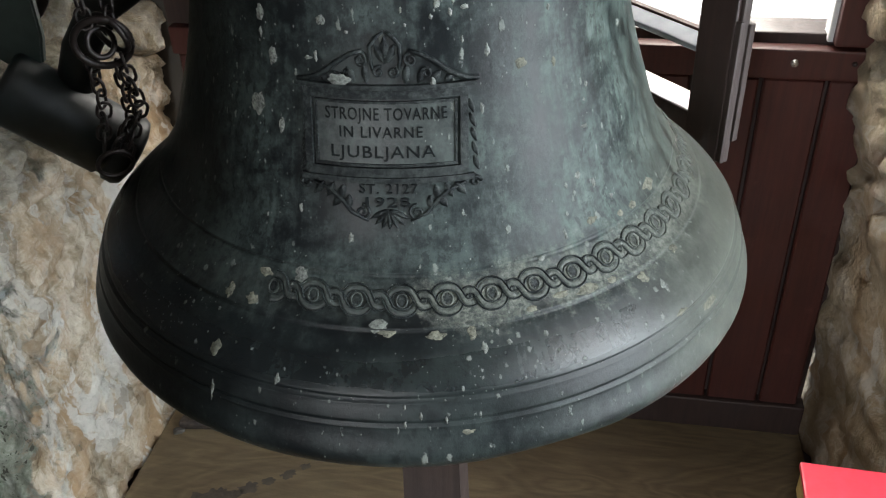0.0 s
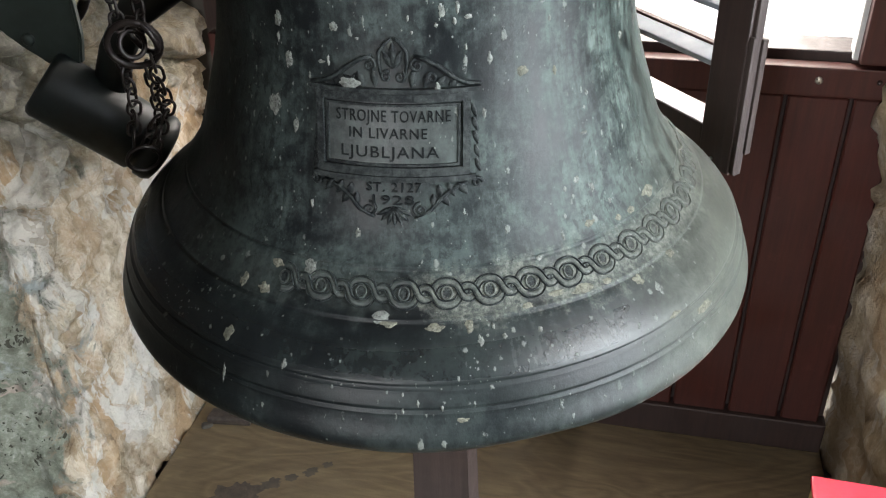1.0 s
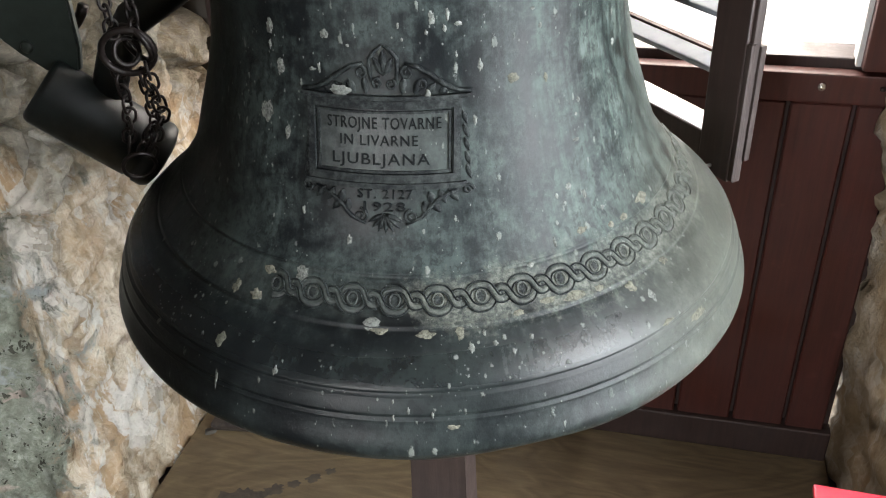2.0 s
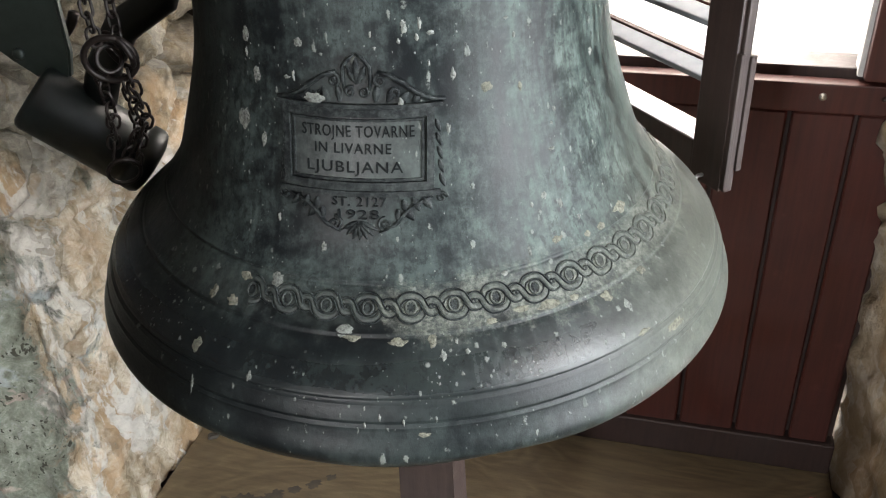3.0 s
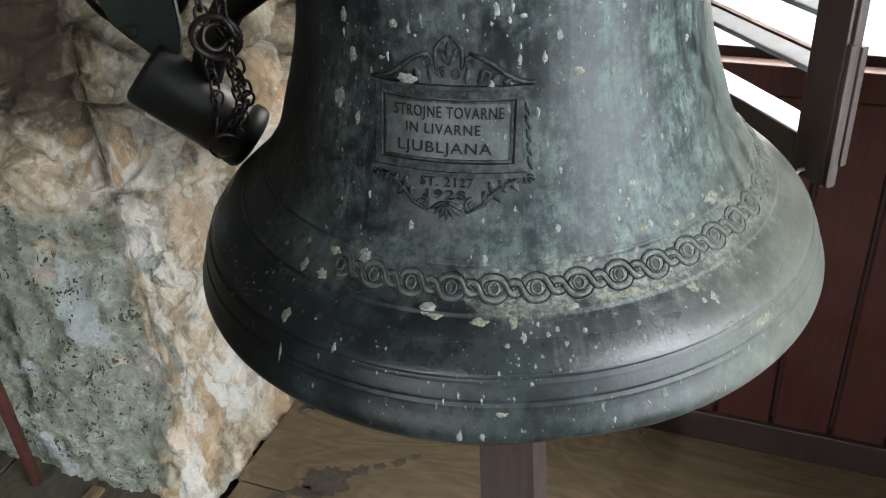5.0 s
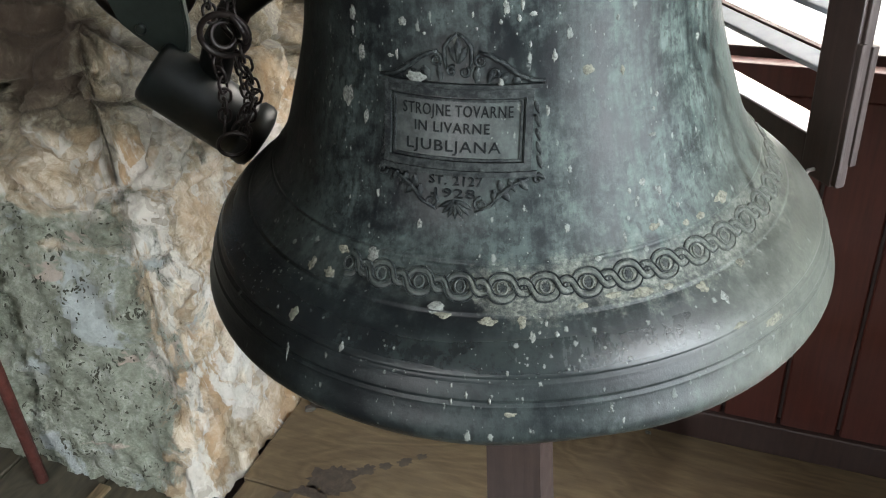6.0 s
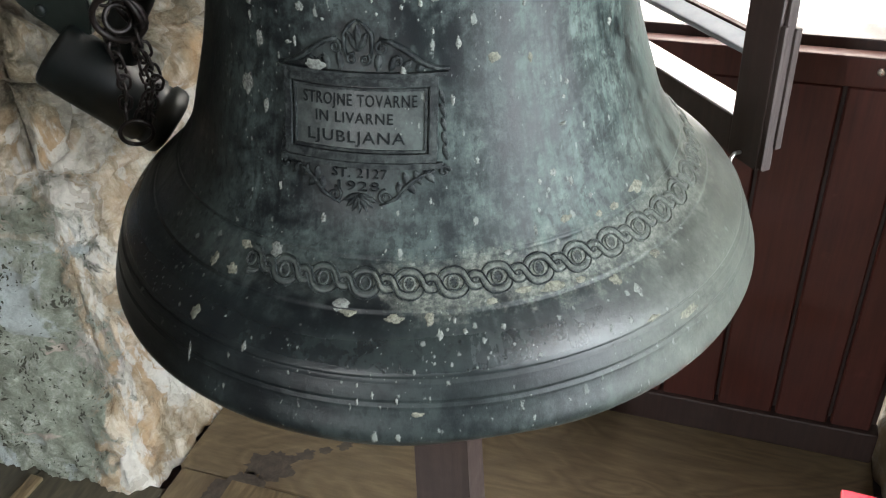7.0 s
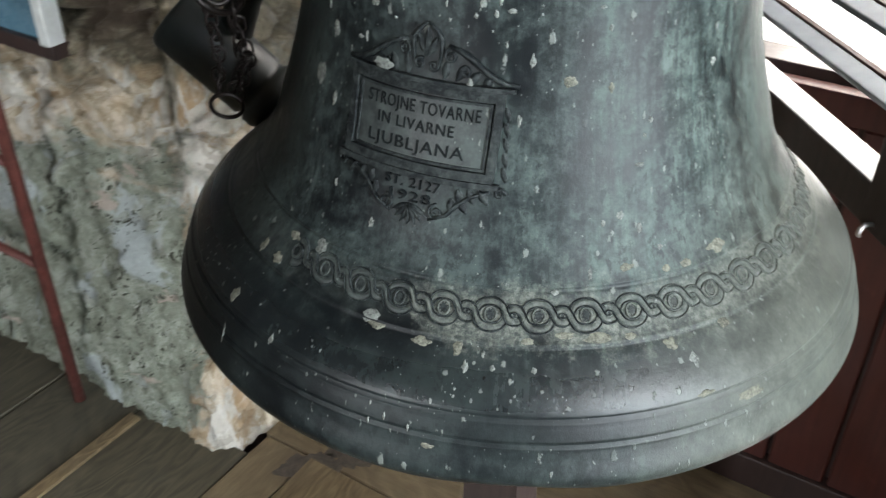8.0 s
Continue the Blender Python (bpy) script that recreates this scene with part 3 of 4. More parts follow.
# ---- the open louvred shutter ----
def shutter():
    yaw = -58
    m = Matrix.Translation((0.368, 0.27, 0)) @ pose(0, 0, 0, 0, 0, yaw)
    leaf = thing("louvred_shutter", "open dark-brown wooden louvre shutter with weathered grey slats", "shutter", at=m)
    part("stile", box(0.0, 0.061, 0.0, 0.026, 1.046, 2.3, 0.003), DARKPAINT, leaf)
    part("stile", box(-0.66, -0.60, 0.0, 0.026, 1.046, 2.3, 0.003), DARKPAINT, leaf)
    part("bottom_rail", box(-0.60, 0.0, 0.002, 0.024, 1.046, 1.102, 0.003), DARKPAINT, leaf)
    part("top_rail", box(-0.60, 0.0, 0.002, 0.024, 2.24, 2.3, 0.003), DARKPAINT, leaf)
    part("rebate_strip", box(0.061, 0.067, 0.006, 0.020, 1.046, 2.3, 0.002), SCRAPED, leaf, "scratched rebate strip on the meeting edge")
    part("latch_plate", box(0.060, 0.071, 0.018, 0.028, 1.078, 1.245, 0.002), SCRAPED, leaf, "scraped grey latch plate")
    part("latch_edge", box(0.060, 0.069, 0.002, 0.010, 1.050, 1.250, 0.002), SCRAPED, leaf, "scraped grey latch bar")
    hook = tube([(0.028, -0.001, 1.060), (0.030, -0.012, 1.062), (0.033, -0.020, 1.058), (0.033, -0.021, 1.050), (0.029, -0.016, 1.046)], 0.0028, 8)
    part("hook", hook, STEEL, leaf, "small bright steel hook", True)
    part("slat", box(-0.60, 0.0, 0.004, 0.052, 1.094, 1.103, 0.002), SLAT_SKYLIT, leaf, "flat lowest slat, coloured pale as if in full sky light")
    for k in range(13):
        z = 1.184 + k * 0.079
        part("slat", box(-0.60, 0.0, 0.002, 0.030, -0.005, 0.005, 0.002), SLAT, leaf, "", False, pose(0, 0.016, z, 20, 0, 0))
        part("slat_edge", box(-0.60, 0.0, 0.030, 0.040, -0.007, 0.007, 0.002, segments=1), PAINT, leaf, "brown painted slat edge", False, pose(0, 0.016, z, 20, 0, 0))
    return leaf


shutter()


# ---- the bell ----
LIP = 1.0656                              # height of the rim over the floor
KNOTS = [0.0, 0.0216, 0.0504, 0.0864, 0.1296, 0.1728, 0.2304, 0.3024, 0.4032, 0.47]
RADII = [0.3445, 0.3636, 0.3578, 0.3417, 0.2929, 0.2596, 0.2375, 0.2169, 0.2070, 0.2030]
RIDGES = [(0.0582, 0.0008), (0.0605, -0.0026), (0.0776, 0.0008), (0.0799, -0.0026), (0.1530, -0.0022), (0.1552, 0.0014), (0.1203, 0.0014), (0.1180, -0.0022), (0.42, 0.002), (0.43, 0.002)]
SLOPES = list(np.gradient(RADII, KNOTS))


def bell_radius(s, ridges=True):
    """The outer radius of the bell at a height over its rim."""
    k = max(0, min(len(KNOTS) - 2, int(np.searchsorted(KNOTS, s)) - 1))
    h = KNOTS[k + 1] - KNOTS[k]
    u = min(1.0, max(0.0, (s - KNOTS[k]) / h))
    r = (2 * u**3 - 3 * u**2 + 1) * RADII[k] + (u**3 - 2 * u**2 + u) * h * SLOPES[k] + (-2 * u**3 + 3 * u**2) * RADII[k + 1] + (u**3 - u**2) * h * SLOPES[k + 1]
    if ridges:
        for at, high in RIDGES:
            r += high * math.exp(-((s - at) / 0.0011) ** 2)
    return r


def on_bell(theta, s, lift=0.0):
    """A place on the bell: degrees from the front (to the right plus), height over the rim, metres off the surface."""
    r, slope = bell_radius(s, False), (bell_radius(s + 0.001, False) - bell_radius(s - 0.001, False)) / 0.002
    k = 1 / math.hypot(1, slope)
    r, z, a = r + lift * k, s - lift * slope * k, radians(theta)
    return Vector((r * math.sin(a), -r * math.cos(a), z))


def bell_body():
    bm = bmesh.new()
    heights = [0.0015 * k for k in range(int(0.445 / 0.0015))]
    outer = [(bell_radius(s), s) for s in heights]
    outer += [(0.202, 0.448), (0.198, 0.462), (0.186, 0.476), (0.165, 0.487), (0.12, 0.497), (0.07, 0.502), (0.0, 0.503)]
    inner = [(0.318, 0.006), (0.300, 0.03), (0.292, 0.07), (0.262, 0.12), (0.232, 0.17), (0.208, 0.23), (0.190, 0.30), (0.182, 0.40), (0.165, 0.445), (0.09, 0.465), (0.0, 0.47)]
    sides = 288
    worn = [noise.noise(Vector((math.sin(6.28319 * j / sides) * 4, math.cos(6.28319 * j / sides) * 4, 0.3))) for j in range(sides)]

    def ring(r, z, wear):
        out = []
        for j in range(sides):
            a = 6.28319 * j / sides
            deg = (math.degrees(a) + 180) % 360 - 180
            chip = 0.008 * math.exp(-((deg - 19) / 9) ** 2) + 0.004 * math.exp(-((deg + 52) / 7) ** 2) + 0.002 * max(0, worn[j])
            fade = max(0.0, 1 - z / 0.03) if wear else 0.0
            rr = r - 0.3 * chip * fade
            out.append(bm.verts.new((rr * math.sin(a), -rr * math.cos(a), z + chip * fade)))
        return out

    def skin(rows):
        for a, b in zip(rows, rows[1:]):
            for j in range(sides):
                q = list(dict.fromkeys((a[j % len(a)], a[(j + 1) % len(a)], b[(j + 1) % len(b)], b[j % len(b)])))
                if len(q) > 2:
                    bm.faces.new(q)

    rows = [ring(r, z, True) if r else [bm.verts.new((0, 0, z))] for r, z in outer]
    inside = [ring(0.338, -0.003, True)] + [ring(r, z, False) if r else [bm.verts.new((0, 0, z))] for r, z in inner]
    skin(rows)
    skin([rows[0]] + inside)
    return bm


bell = thing("church_bell", "dark patinated bronze church bell with lime spots and cast relief", "bell", at=Matrix.Translation((0, 0, LIP)))
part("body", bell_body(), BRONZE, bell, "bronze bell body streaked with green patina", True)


def relief(rows, bm=None, closed=False, sides=6, radius=0.0008):
    """A cast bead on the bell along (theta, s) places."""
    return tube([on_bell(t, s, radius * 0.35) for t, s in rows], radius, sides, closed, bm)


# interlaced band: two strands round large and small eyes
PITCH, FIRST, MID = 7.72, -24.65, 0.1372
LONG = radians(PITCH) * 0.2855            # a repeat of the band in metres


def strand_line(sign, off):
    """The way of one strand: round the large eye, over to the other side of the small one; off: metres beside its middle."""
    half, n, mid = 0.0124, 24, []
    for k in range(33 * n + 8):
        x = LONG * k / n
        d = (x + LONG / 2) % LONG - LONG / 2
        if abs(d) < half:
            y = 0.0084 * (1 - (abs(d) / half) ** 2.3) ** 0.5
        else:
            e = (LONG / 2 - abs(d)) / (LONG / 2 - half)
            y = -0.0042 * (1 - e ** 2.3) ** 0.5
        mid.append(Vector((x, sign * y)))
    for _ in range(2):
        mid = [mid[0]] + [(a + 2 * b + c) / 4 for a, b, c in zip(mid, mid[1:], mid[2:])] + [mid[-1]]
    run = []
    for k, p in enumerate(mid):
        d = (mid[min(k + 1, len(mid) - 1)] - mid[max(k - 1, 0)]).normalized()
        q = p + off * Vector((-d.y, d.x))
        run.append((FIRST + PITCH * q.x / LONG, MID + 0.95 * q.y))
    return run


def ribbon(sign, a, b, z_edge, z_mid, name, material, label):
    """One strand as a cast ribbon between two offsets; where it runs down it lies over the other strand."""
    bm = bmesh.new()
    lines = [strand_line(sign, a + (b - a) * k / 4) for k in range(5)]
    lifts = [-0.0008, z_edge, z_mid, z_edge, -0.0008]
    rows = []
    for k in range(len(lines[2])):
        t0, s0 = lines[2][max(0, k - 1)]
        t1, s1 = lines[2][min(len(lines[2]) - 1, k + 1)]
        fall = (s0 - s1) / max(1e-6, radians(t1 - t0) * 0.2855)
        over = 0.0007 * max(-1.0, min(1.0, 1.6 * fall))
        rows.append([bm.verts.new(on_bell(*line[k], lift + (over if lift > 0 else 0.0))) for line, lift in zip(lines, lifts)])
    for p, q in zip(rows, rows[1:]):
        for k in range(4):
            bm.faces.new((p[k], q[k], q[k + 1], p[k + 1]))
    return part(name, bm, material, bell, label, True)


for sign in (1, -1):
    ribbon(sign, -0.0026, 0.0026, 0.0013, 0.0013, "strand", BRONZE_DUST, "cast interlaced strand with dusty face")
    for off in (-0.0027, 0.0027):
        ribbon(sign, off - 0.0008, off + 0.0008, 0.0017, 0.0020, "strand_edge", BRONZE_DARK, "dark raised strand edge")
eye_deg = math.degrees(1 / 0.2855)
for k in range(34):
    for half, r in ((0, 0.0047), (0.5, 0.0019)):
        if k == 33 and half:
            continue
        th = FIRST + PITCH * (k + half)
        bm = relief([(th + eye_deg * r * math.cos(6.28319 * j / 16), MID + r * 0.93 * math.sin(6.28319 * j / 16)) for j in range(16)], None, True, 6, 0.0011)
        eye = part("eye", bm, BRONZE_DUST, bell, "", True)
        # dark star paints the shade of the recessed hole on to a flat face
        star = bmesh.new()
        hub = star.verts.new(on_bell(th, MID, 0.0009))
        tips = [star.verts.new(on_bell(th + eye_deg * q * math.cos(6.28319 * j / 16), MID + q * math.sin(6.28319 * j / 16), 0.0010)) for j in range(16) for q in [r * (0.84 if j % 2 else 0.52)]]
        for j in range(16):
            star.faces.new((hub, tips[j], tips[(j + 1) % 16]))
        part("rosette", star, BRONZE_DARK, eye, "dark star painting the shaded hole of the eye")

# founder's cartouche
CT, PR = -3.6, math.degrees(1 / 0.2235)   # its middle, and degrees to a metre


def wrap(bm, s0, lift=0.0):
    """Bends a flat relief (x across, y up from s0, z off the surface) on to the bell."""
    for v in bm.verts:
        s = s0 + v.co.y
        v.co = on_bell(CT + v.co.x * math.degrees(1 / bell_radius(s, False)), s, v.co.z + lift)
    return bm


def bar(x0, x1, y0, y1, high, s0, bevel=0.0008, bm=None):
    own = bmesh.new()
    nx, ny = max(1, round((x1 - x0) / 0.006)), max(1, round((y1 - y0) / 0.006))
    grid = [[own.verts.new((x0 + (x1 - x0) * i / nx, y0 + (y1 - y0) * j / ny, high)) for i in range(nx + 1)] for j in range(ny + 1)]
    for j in range(ny):
        for i in range(nx):
            own.faces.new((grid[j][i], grid[j][i + 1], grid[j + 1][i + 1], grid[j + 1][i]))
    rim = [e for e in own.edges if e.is_boundary]
    low = bmesh.ops.extrude_edge_only(own, edges=rim)
    for v in [g for g in low["geom"] if isinstance(g, bmesh.types.BMVert)]:
        v.co.z = -0.001
        v.co.x += 0.0006 * (1 if v.co.x > (x0 + x1) / 2 else -1)
        v.co.y += 0.0006 * (1 if v.co.y > (y0 + y1) / 2 else -1)
    wrap(own, s0)
    if bm is None:
        return own
    me = bpy.data.meshes.new("tmp")
    own.to_mesh(me)
    own.free()
    bm.from_mesh(me)
    bpy.data.meshes.remove(me)
    return bm


S0 = 0.2640                               # middle of the inscription field
frame_parts = bmesh.new()
for x0, x1, y0, y1, h in ((-0.070, 0.066, 0.0275, 0.0345, 0.0035), (-0.070, 0.066, -0.0345, -0.0275, 0.0035), (-0.070, -0.0635, -0.0275, 0.0275, 0.0035), (0.0595, 0.066, -0.0275, 0.0275, 0.0035),
                          (-0.0615, 0.0575, 0.0235, 0.0255, 0.0018), (-0.0615, 0.0575, -0.0265, -0.0245, 0.0018), (-0.0615, -0.0595, -0.0245, 0.0235, 0.0018), (0.0555, 0.0575, -0.0245, 0.0235, 0.0018),
                          (-0.075, 0.073, 0.0350, 0.0385, 0.0052), (-0.074, 0.071, -0.0395, -0.0350, 0.0045)):
    bar(x0, x1, y0, y1, h, S0, bm=frame_parts)
cartouche = part("cartouche_frame", frame_parts, BRONZE_DARK, bell, "cast moulded cartouche frame")
part("field", bar(-0.0595, 0.0555, -0.0245, 0.0235, 0.0004, S0), BRONZE_DUST, cartouche, "dusty inscription field")


def letters(text, size, width, x, y, high=0.0013, material=BRONZE_INK):
    """Raised letters in the built-in font, bent on to the bell."""
    curve = bpy.data.curves.new("lettering", "FONT")
    curve.space_character = 1.12
    curve.body, curve.size, curve.extrude, curve.offset, curve.align_x, curve.resolution_u = text, size, high, size * 0.004, "CENTER", 3
    ob = bpy.data.objects.new("lettering", curve)
    scene.collection.objects.link(ob)
    bpy.context.view_layer.update()
    me = bpy.data.meshes.new_from_object(ob.evaluated_get(bpy.context.evaluated_depsgraph_get()))
    bpy.data.objects.remove(ob)
    bpy.data.curves.remove(curve)
    bm = bmesh.new()
    bm.from_mesh(me)
    bpy.data.meshes.remove(me)
    bmesh.ops.subdivide_edges(bm, edges=[e for e in bm.edges if e.calc_length() > 0.004], cuts=2)
    xs = [v.co.x for v in bm.verts]
    k = width / (max(xs) - min(xs))
    for v in bm.verts:
        v.co.x = v.co.x * k + x
        v.co.y += y
    wrap(bm, S0)
    return part("lettering", bm, material, cartouche)


letters("STROJNE TOVARNE", 0.0140, 0.101, -0.0015, 0.0105)
letters("IN LIVARNE", 0.0125, 0.069, -0.006, -0.0035)
letters("LJUBLJANA", 0.0135, 0.087, -0.005, -0.0195)
letters("ŠT. 2127", 0.0112, 0.049, -0.001, -0.0480, 0.0024)
letters("1928", 0.0112, 0.037, -0.003, -0.0590, 0.0024)


def ornament(name, bm):
    return part(name, bm, BRONZE_DARK, cartouche, "", True)


def scroll(x, y, r, turns, way, start=0.0, radius=0.0016):
    """A cast spiral."""
    n = int(18 * turns)
    run = []
    for k in range(n + 1):
        f = k / n
        a = start + way * 6.28319 * turns * f
        q = r * (1 - 0.85 * f)
        run.append((CT + PR * (x + q * math.cos(a)), S0 + y + q * math.sin(a)))
    ornament("scroll", tube([on_bell(t, s, 0.0008) for t, s in run], radius, 6, False, None, [1 - 0.4 * k / n for k in range(n + 1)]))


def sweep(points, radius, ends=0.35):
    """A cast rib along (x, y) places, thin at both ends."""
    n = len(points)
    ornament("rib", tube([on_bell(CT + PR * x, S0 + y, radius * 0.4) for x, y in points], radius, 7, False, None, [ends + (1 - ends) * math.sin(math.pi * k / (n - 1)) for k in range(n)]))


def blade(x, y, angle, length, width, high=0.0036):
    """One cast leaf: pointed, with a raised midrib."""
    bm = bmesh.new()
    a = radians(angle)
    c, s = math.cos(a), math.sin(a)
    spine, left, right = [], [], []
    for k in range(7):
        f = k / 6
        w = width * math.sin(math.pi * min(1, f * 0.9 + 0.08)) / 2
        for row, off, h in ((spine, 0, high), (left, w, 0.0), (right, -w, 0.0)):
            px, py = x + c * length * f - s * off, y + s * length * f + c * off
            row.append(bm.verts.new(on_bell(CT + PR * px, S0 + py, h * (1 - 0.4 * f))))
    for k in range(6):
        bm.faces.new((left[k], left[k + 1], spine[k + 1], spine[k]))
        bm.faces.new((spine[k], spine[k + 1], right[k + 1], right[k]))
    ornament("leaf", bm)


for sgn in (-1, 1):
    # gable
    sweep([(sgn * 0.078, 0.040), (sgn * 0.066, 0.0415), (sgn * 0.054, 0.047), (sgn * 0.042, 0.056), (sgn * 0.030, 0.063), (sgn * 0.019, 0.066)], 0.0026, 0.7)
    scroll(sgn * 0.021, 0.0585, 0.0060, 1.4, sgn, 1.57)
    scroll(sgn * 0.034, 0.0475, 0.0050, 1.2, -sgn, 3.1)
    for k in range(4):
        blade(sgn * (0.016 + 0.011 * k), 0.0400, 90 - sgn * (8 + 17 * k), 0.016 - 0.002 * k, 0.0075)
    # finial
    sweep([(sgn * 0.011, 0.050), (sgn * 0.0125, 0.060), (sgn * 0.0125, 0.070), (sgn * 0.007, 0.077), (0.0, 0.0815)], 0.0020, 0.6)
    scroll(sgn * 0.006, 0.049, 0.0050, 1.3, -sgn, 1.0)
    blade(0.0, 0.056, 90 - sgn * 30, 0.018, 0.008, 0.0042)
    # apron
    sweep([(sgn * 0.060, -0.041), (sgn * 0.046, -0.047), (sgn * 0.036, -0.055), (sgn * 0.029, -0.064), (sgn * 0.016, -0.070)], 0.0022, 0.6)
    scroll(sgn * 0.068, -0.0425, 0.0046, 1.2, sgn, 0.0, 0.0018)
    scroll(sgn * 0.021, -0.0635, 0.0064, 1.5, sgn, 1.57)
    for x, y, a in ((0.052, -0.041, 35), (0.044, -0.041, 24), (0.036, -0.042, 12), (0.0315, -0.050, 4), (0.037, -0.050, 35)):
        blade(sgn * x, y, -90 + sgn * a, 0.013, 0.0070)
    # flanks
    for k in range(5):
        blade(sgn * 0.0685, 0.024 - 0.0115 * k, -90 + sgn * 14, 0.012, 0.0050, 0.0028)
blade(0.0, 0.056, 90, 0.022, 0.009, 0.0042)
for k in range(7):
    blade(0.0, -0.0610, -90 + (k - 3) * 21, 0.0165, 0.0052, 0.0038)


def blob(theta, s, w, h, seed, parent, material, name="lime_spot"):
    """A dried splash: a thin uneven crust on the bell."""
    bm = bmesh.new()
    rho = bell_radius(s, False)
    proud = 0.0042 if abs(theta + 3.6) < 19 and 0.296 < s < 0.335 else 0.0   # lies on the relief there
    mid = bm.verts.new(on_bell(theta, s, 0.0008 + proud))
    inner, outer = [], []
    sides = 22
    for j in range(sides):
        a = 6.28319 * j / sides
        k = 0.95 + 0.48 * noise.noise(Vector((math.cos(a) * 1.3, math.sin(a) * 1.3, seed * 3.7))) + 0.28 * noise.noise(Vector((math.cos(a) * 3.5, math.sin(a) * 3.5, seed * 1.7)))
        for row, f, lift in ((inner, 0.7, 0.0005), (outer, 1.0, -0.0002)):
            x, y = w / 2 * k * f * math.cos(a), h / 2 * k * f * math.sin(a)
            if y < 0:
                x *= 1 - 0.35 * abs(y) / h
            row.append(bm.verts.new(on_bell(theta + math.degrees(x / rho), s + y, lift + proud)))
    for j in range(sides):
        bm.faces.new((mid, inner[j], inner[(j + 1) % sides]))
        bm.faces.new((inner[j], outer[j], outer[(j + 1) % sides], inner[(j + 1) % sides]))
    return part(name, bm, material, parent, "", True)


LIME_UP = [(-34.2, 0.2744, 0.0179, 0.0263), (-30.2, 0.3183, 0.0105, 0.0201), (-33.2, 0.3509, 0.0096, 0.0159), (-33.4, 0.3362, 0.0048, 0.0118), (-17.5, 0.3519, 0.0104, 0.0111), (-27.5, 0.2622, 0.0067, 0.0156), (-20.3, 0.3219, 0.0075, 0.0051), (-18.6, 0.3238, 0.0034, 0.0113), (7.9, 0.3671, 0.0074, 0.0161), (11.5, 0.3688, 0.0044, 0.0132), (10.8, 0.3579, 0.0048, 0.0067), (14.0, 0.3609, 0.0074, 0.0061), (6.6, 0.3553, 0.0041, 0.0058), (1.0, 0.3498, 0.0030, 0.0039), (0.2, 0.3615, 0.0030, 0.0067), (13.2, 0.3354, 0.0030, 0.0068), (18.7, 0.3236, 0.0052, 0.0148), (16.7, 0.2789, 0.0050, 0.0109), (34.4, 0.3483, 0.0052, 0.0064), (32.4, 0.3642, 0.0056, 0.0043), (44.1, 0.2745, 0.0059, 0.0070), (42.7, 0.2629, 0.0044, 0.0041), (41.3, 0.2412, 0.0114, 0.0051), (61.6, 0.3074, 0.0087, 0.0081)]
LIME_LOW = [(37.0, 0.2031, 0.0082, 0.0093), (40.9, 0.1919, 0.0061, 0.0112), (33.6, 0.1984, 0.0048, 0.0061), (45.1, 0.1046, 0.0101, 0.0110), (30.7, 0.1626, 0.0042, 0.0119), (24.5, 0.1518, 0.0067, 0.0045), (-11.1, 0.1788, 0.0058, 0.0124), (-21.9, 0.1978, 0.0048, 0.0096), (-19.9, 0.1478, 0.0169, 0.0153), (-13.8, 0.3057, 0.0226, 0.0112), (6.4, 0.3039, 0.0060, 0.0088), (-5.2, 0.1220, 0.0189, 0.0114), (1.2, 0.0673, 0.0031, 0.0083), (4.6, 0.0631, 0.0030, 0.0069), (-1.0, 0.0747, 0.0030, 0.0051), (-1.0, 0.0599, 0.0030, 0.0077), (-19.5, 0.0854, 0.0060, 0.0100), (-29.8, 0.0625, 0.0049, 0.0227), (13.5, 0.1144, 0.0043, 0.0041), (15.0, 0.1078, 0.0050, 0.0042), (11.1, 0.1074, 0.0072, 0.0082), (21.0, 0.1079, 0.0061, 0.0040), (-11.8, 0.3440, 0.0045, 0.0039), (44.7, 0.1744, 0.0063, 0.0050)]
CRUSTS = [(26.6, 0.3089, 0.0135, 0.0118), (35.2, 0.3019, 0.0057, 0.0099), (57.2, 0.1630, 0.0278, 0.0127), (49.3, 0.1582, 0.0145, 0.0085), (45.1, 0.1586, 0.0089, 0.0067), (37.6, 0.1644, 0.0153, 0.0089), (42.2, 0.1143, 0.0141, 0.0086), (52.5, 0.1167, 0.0139, 0.0070), (36.0, 0.1218, 0.0131, 0.0059), (31.0, 0.1232, 0.0313, 0.0080), (20.0, 0.1224, 0.0121, 0.0062), (4.0, 0.1160, 0.0204, 0.0062), (-3.8, 0.1181, 0.0186, 0.0052), (9.6, 0.1157, 0.0102, 0.0103), (52.4, 0.0717, 0.0367, 0.0099), (45.2, 0.0838, 0.0192, 0.0055), (7.5, 0.0515, 0.0156, 0.0054), (-30.8, 0.0931, 0.0146, 0.0123), (-27.0, 0.1447, 0.0156, 0.0080), (-28.1, 0.1261, 0.0171, 0.0098), (-32.9, 0.1262, 0.0109, 0.0125), (25.8, 0.1259, 0.0207, 0.0060)]
for rows, mat, name in ((LIME_UP, LIME, "lime_spot"), (LIME_LOW, LIME, "lime_spot"), (CRUSTS, LICHEN, "pale_crust")):
    for k, (th, s, w, h) in enumerate(rows):
        blob(th, s, w * 0.88, h * 0.88, k + len(name), bell, mat, name)
# canons and headstock that carry the bell, out of sight above
crown = bmesh.new()
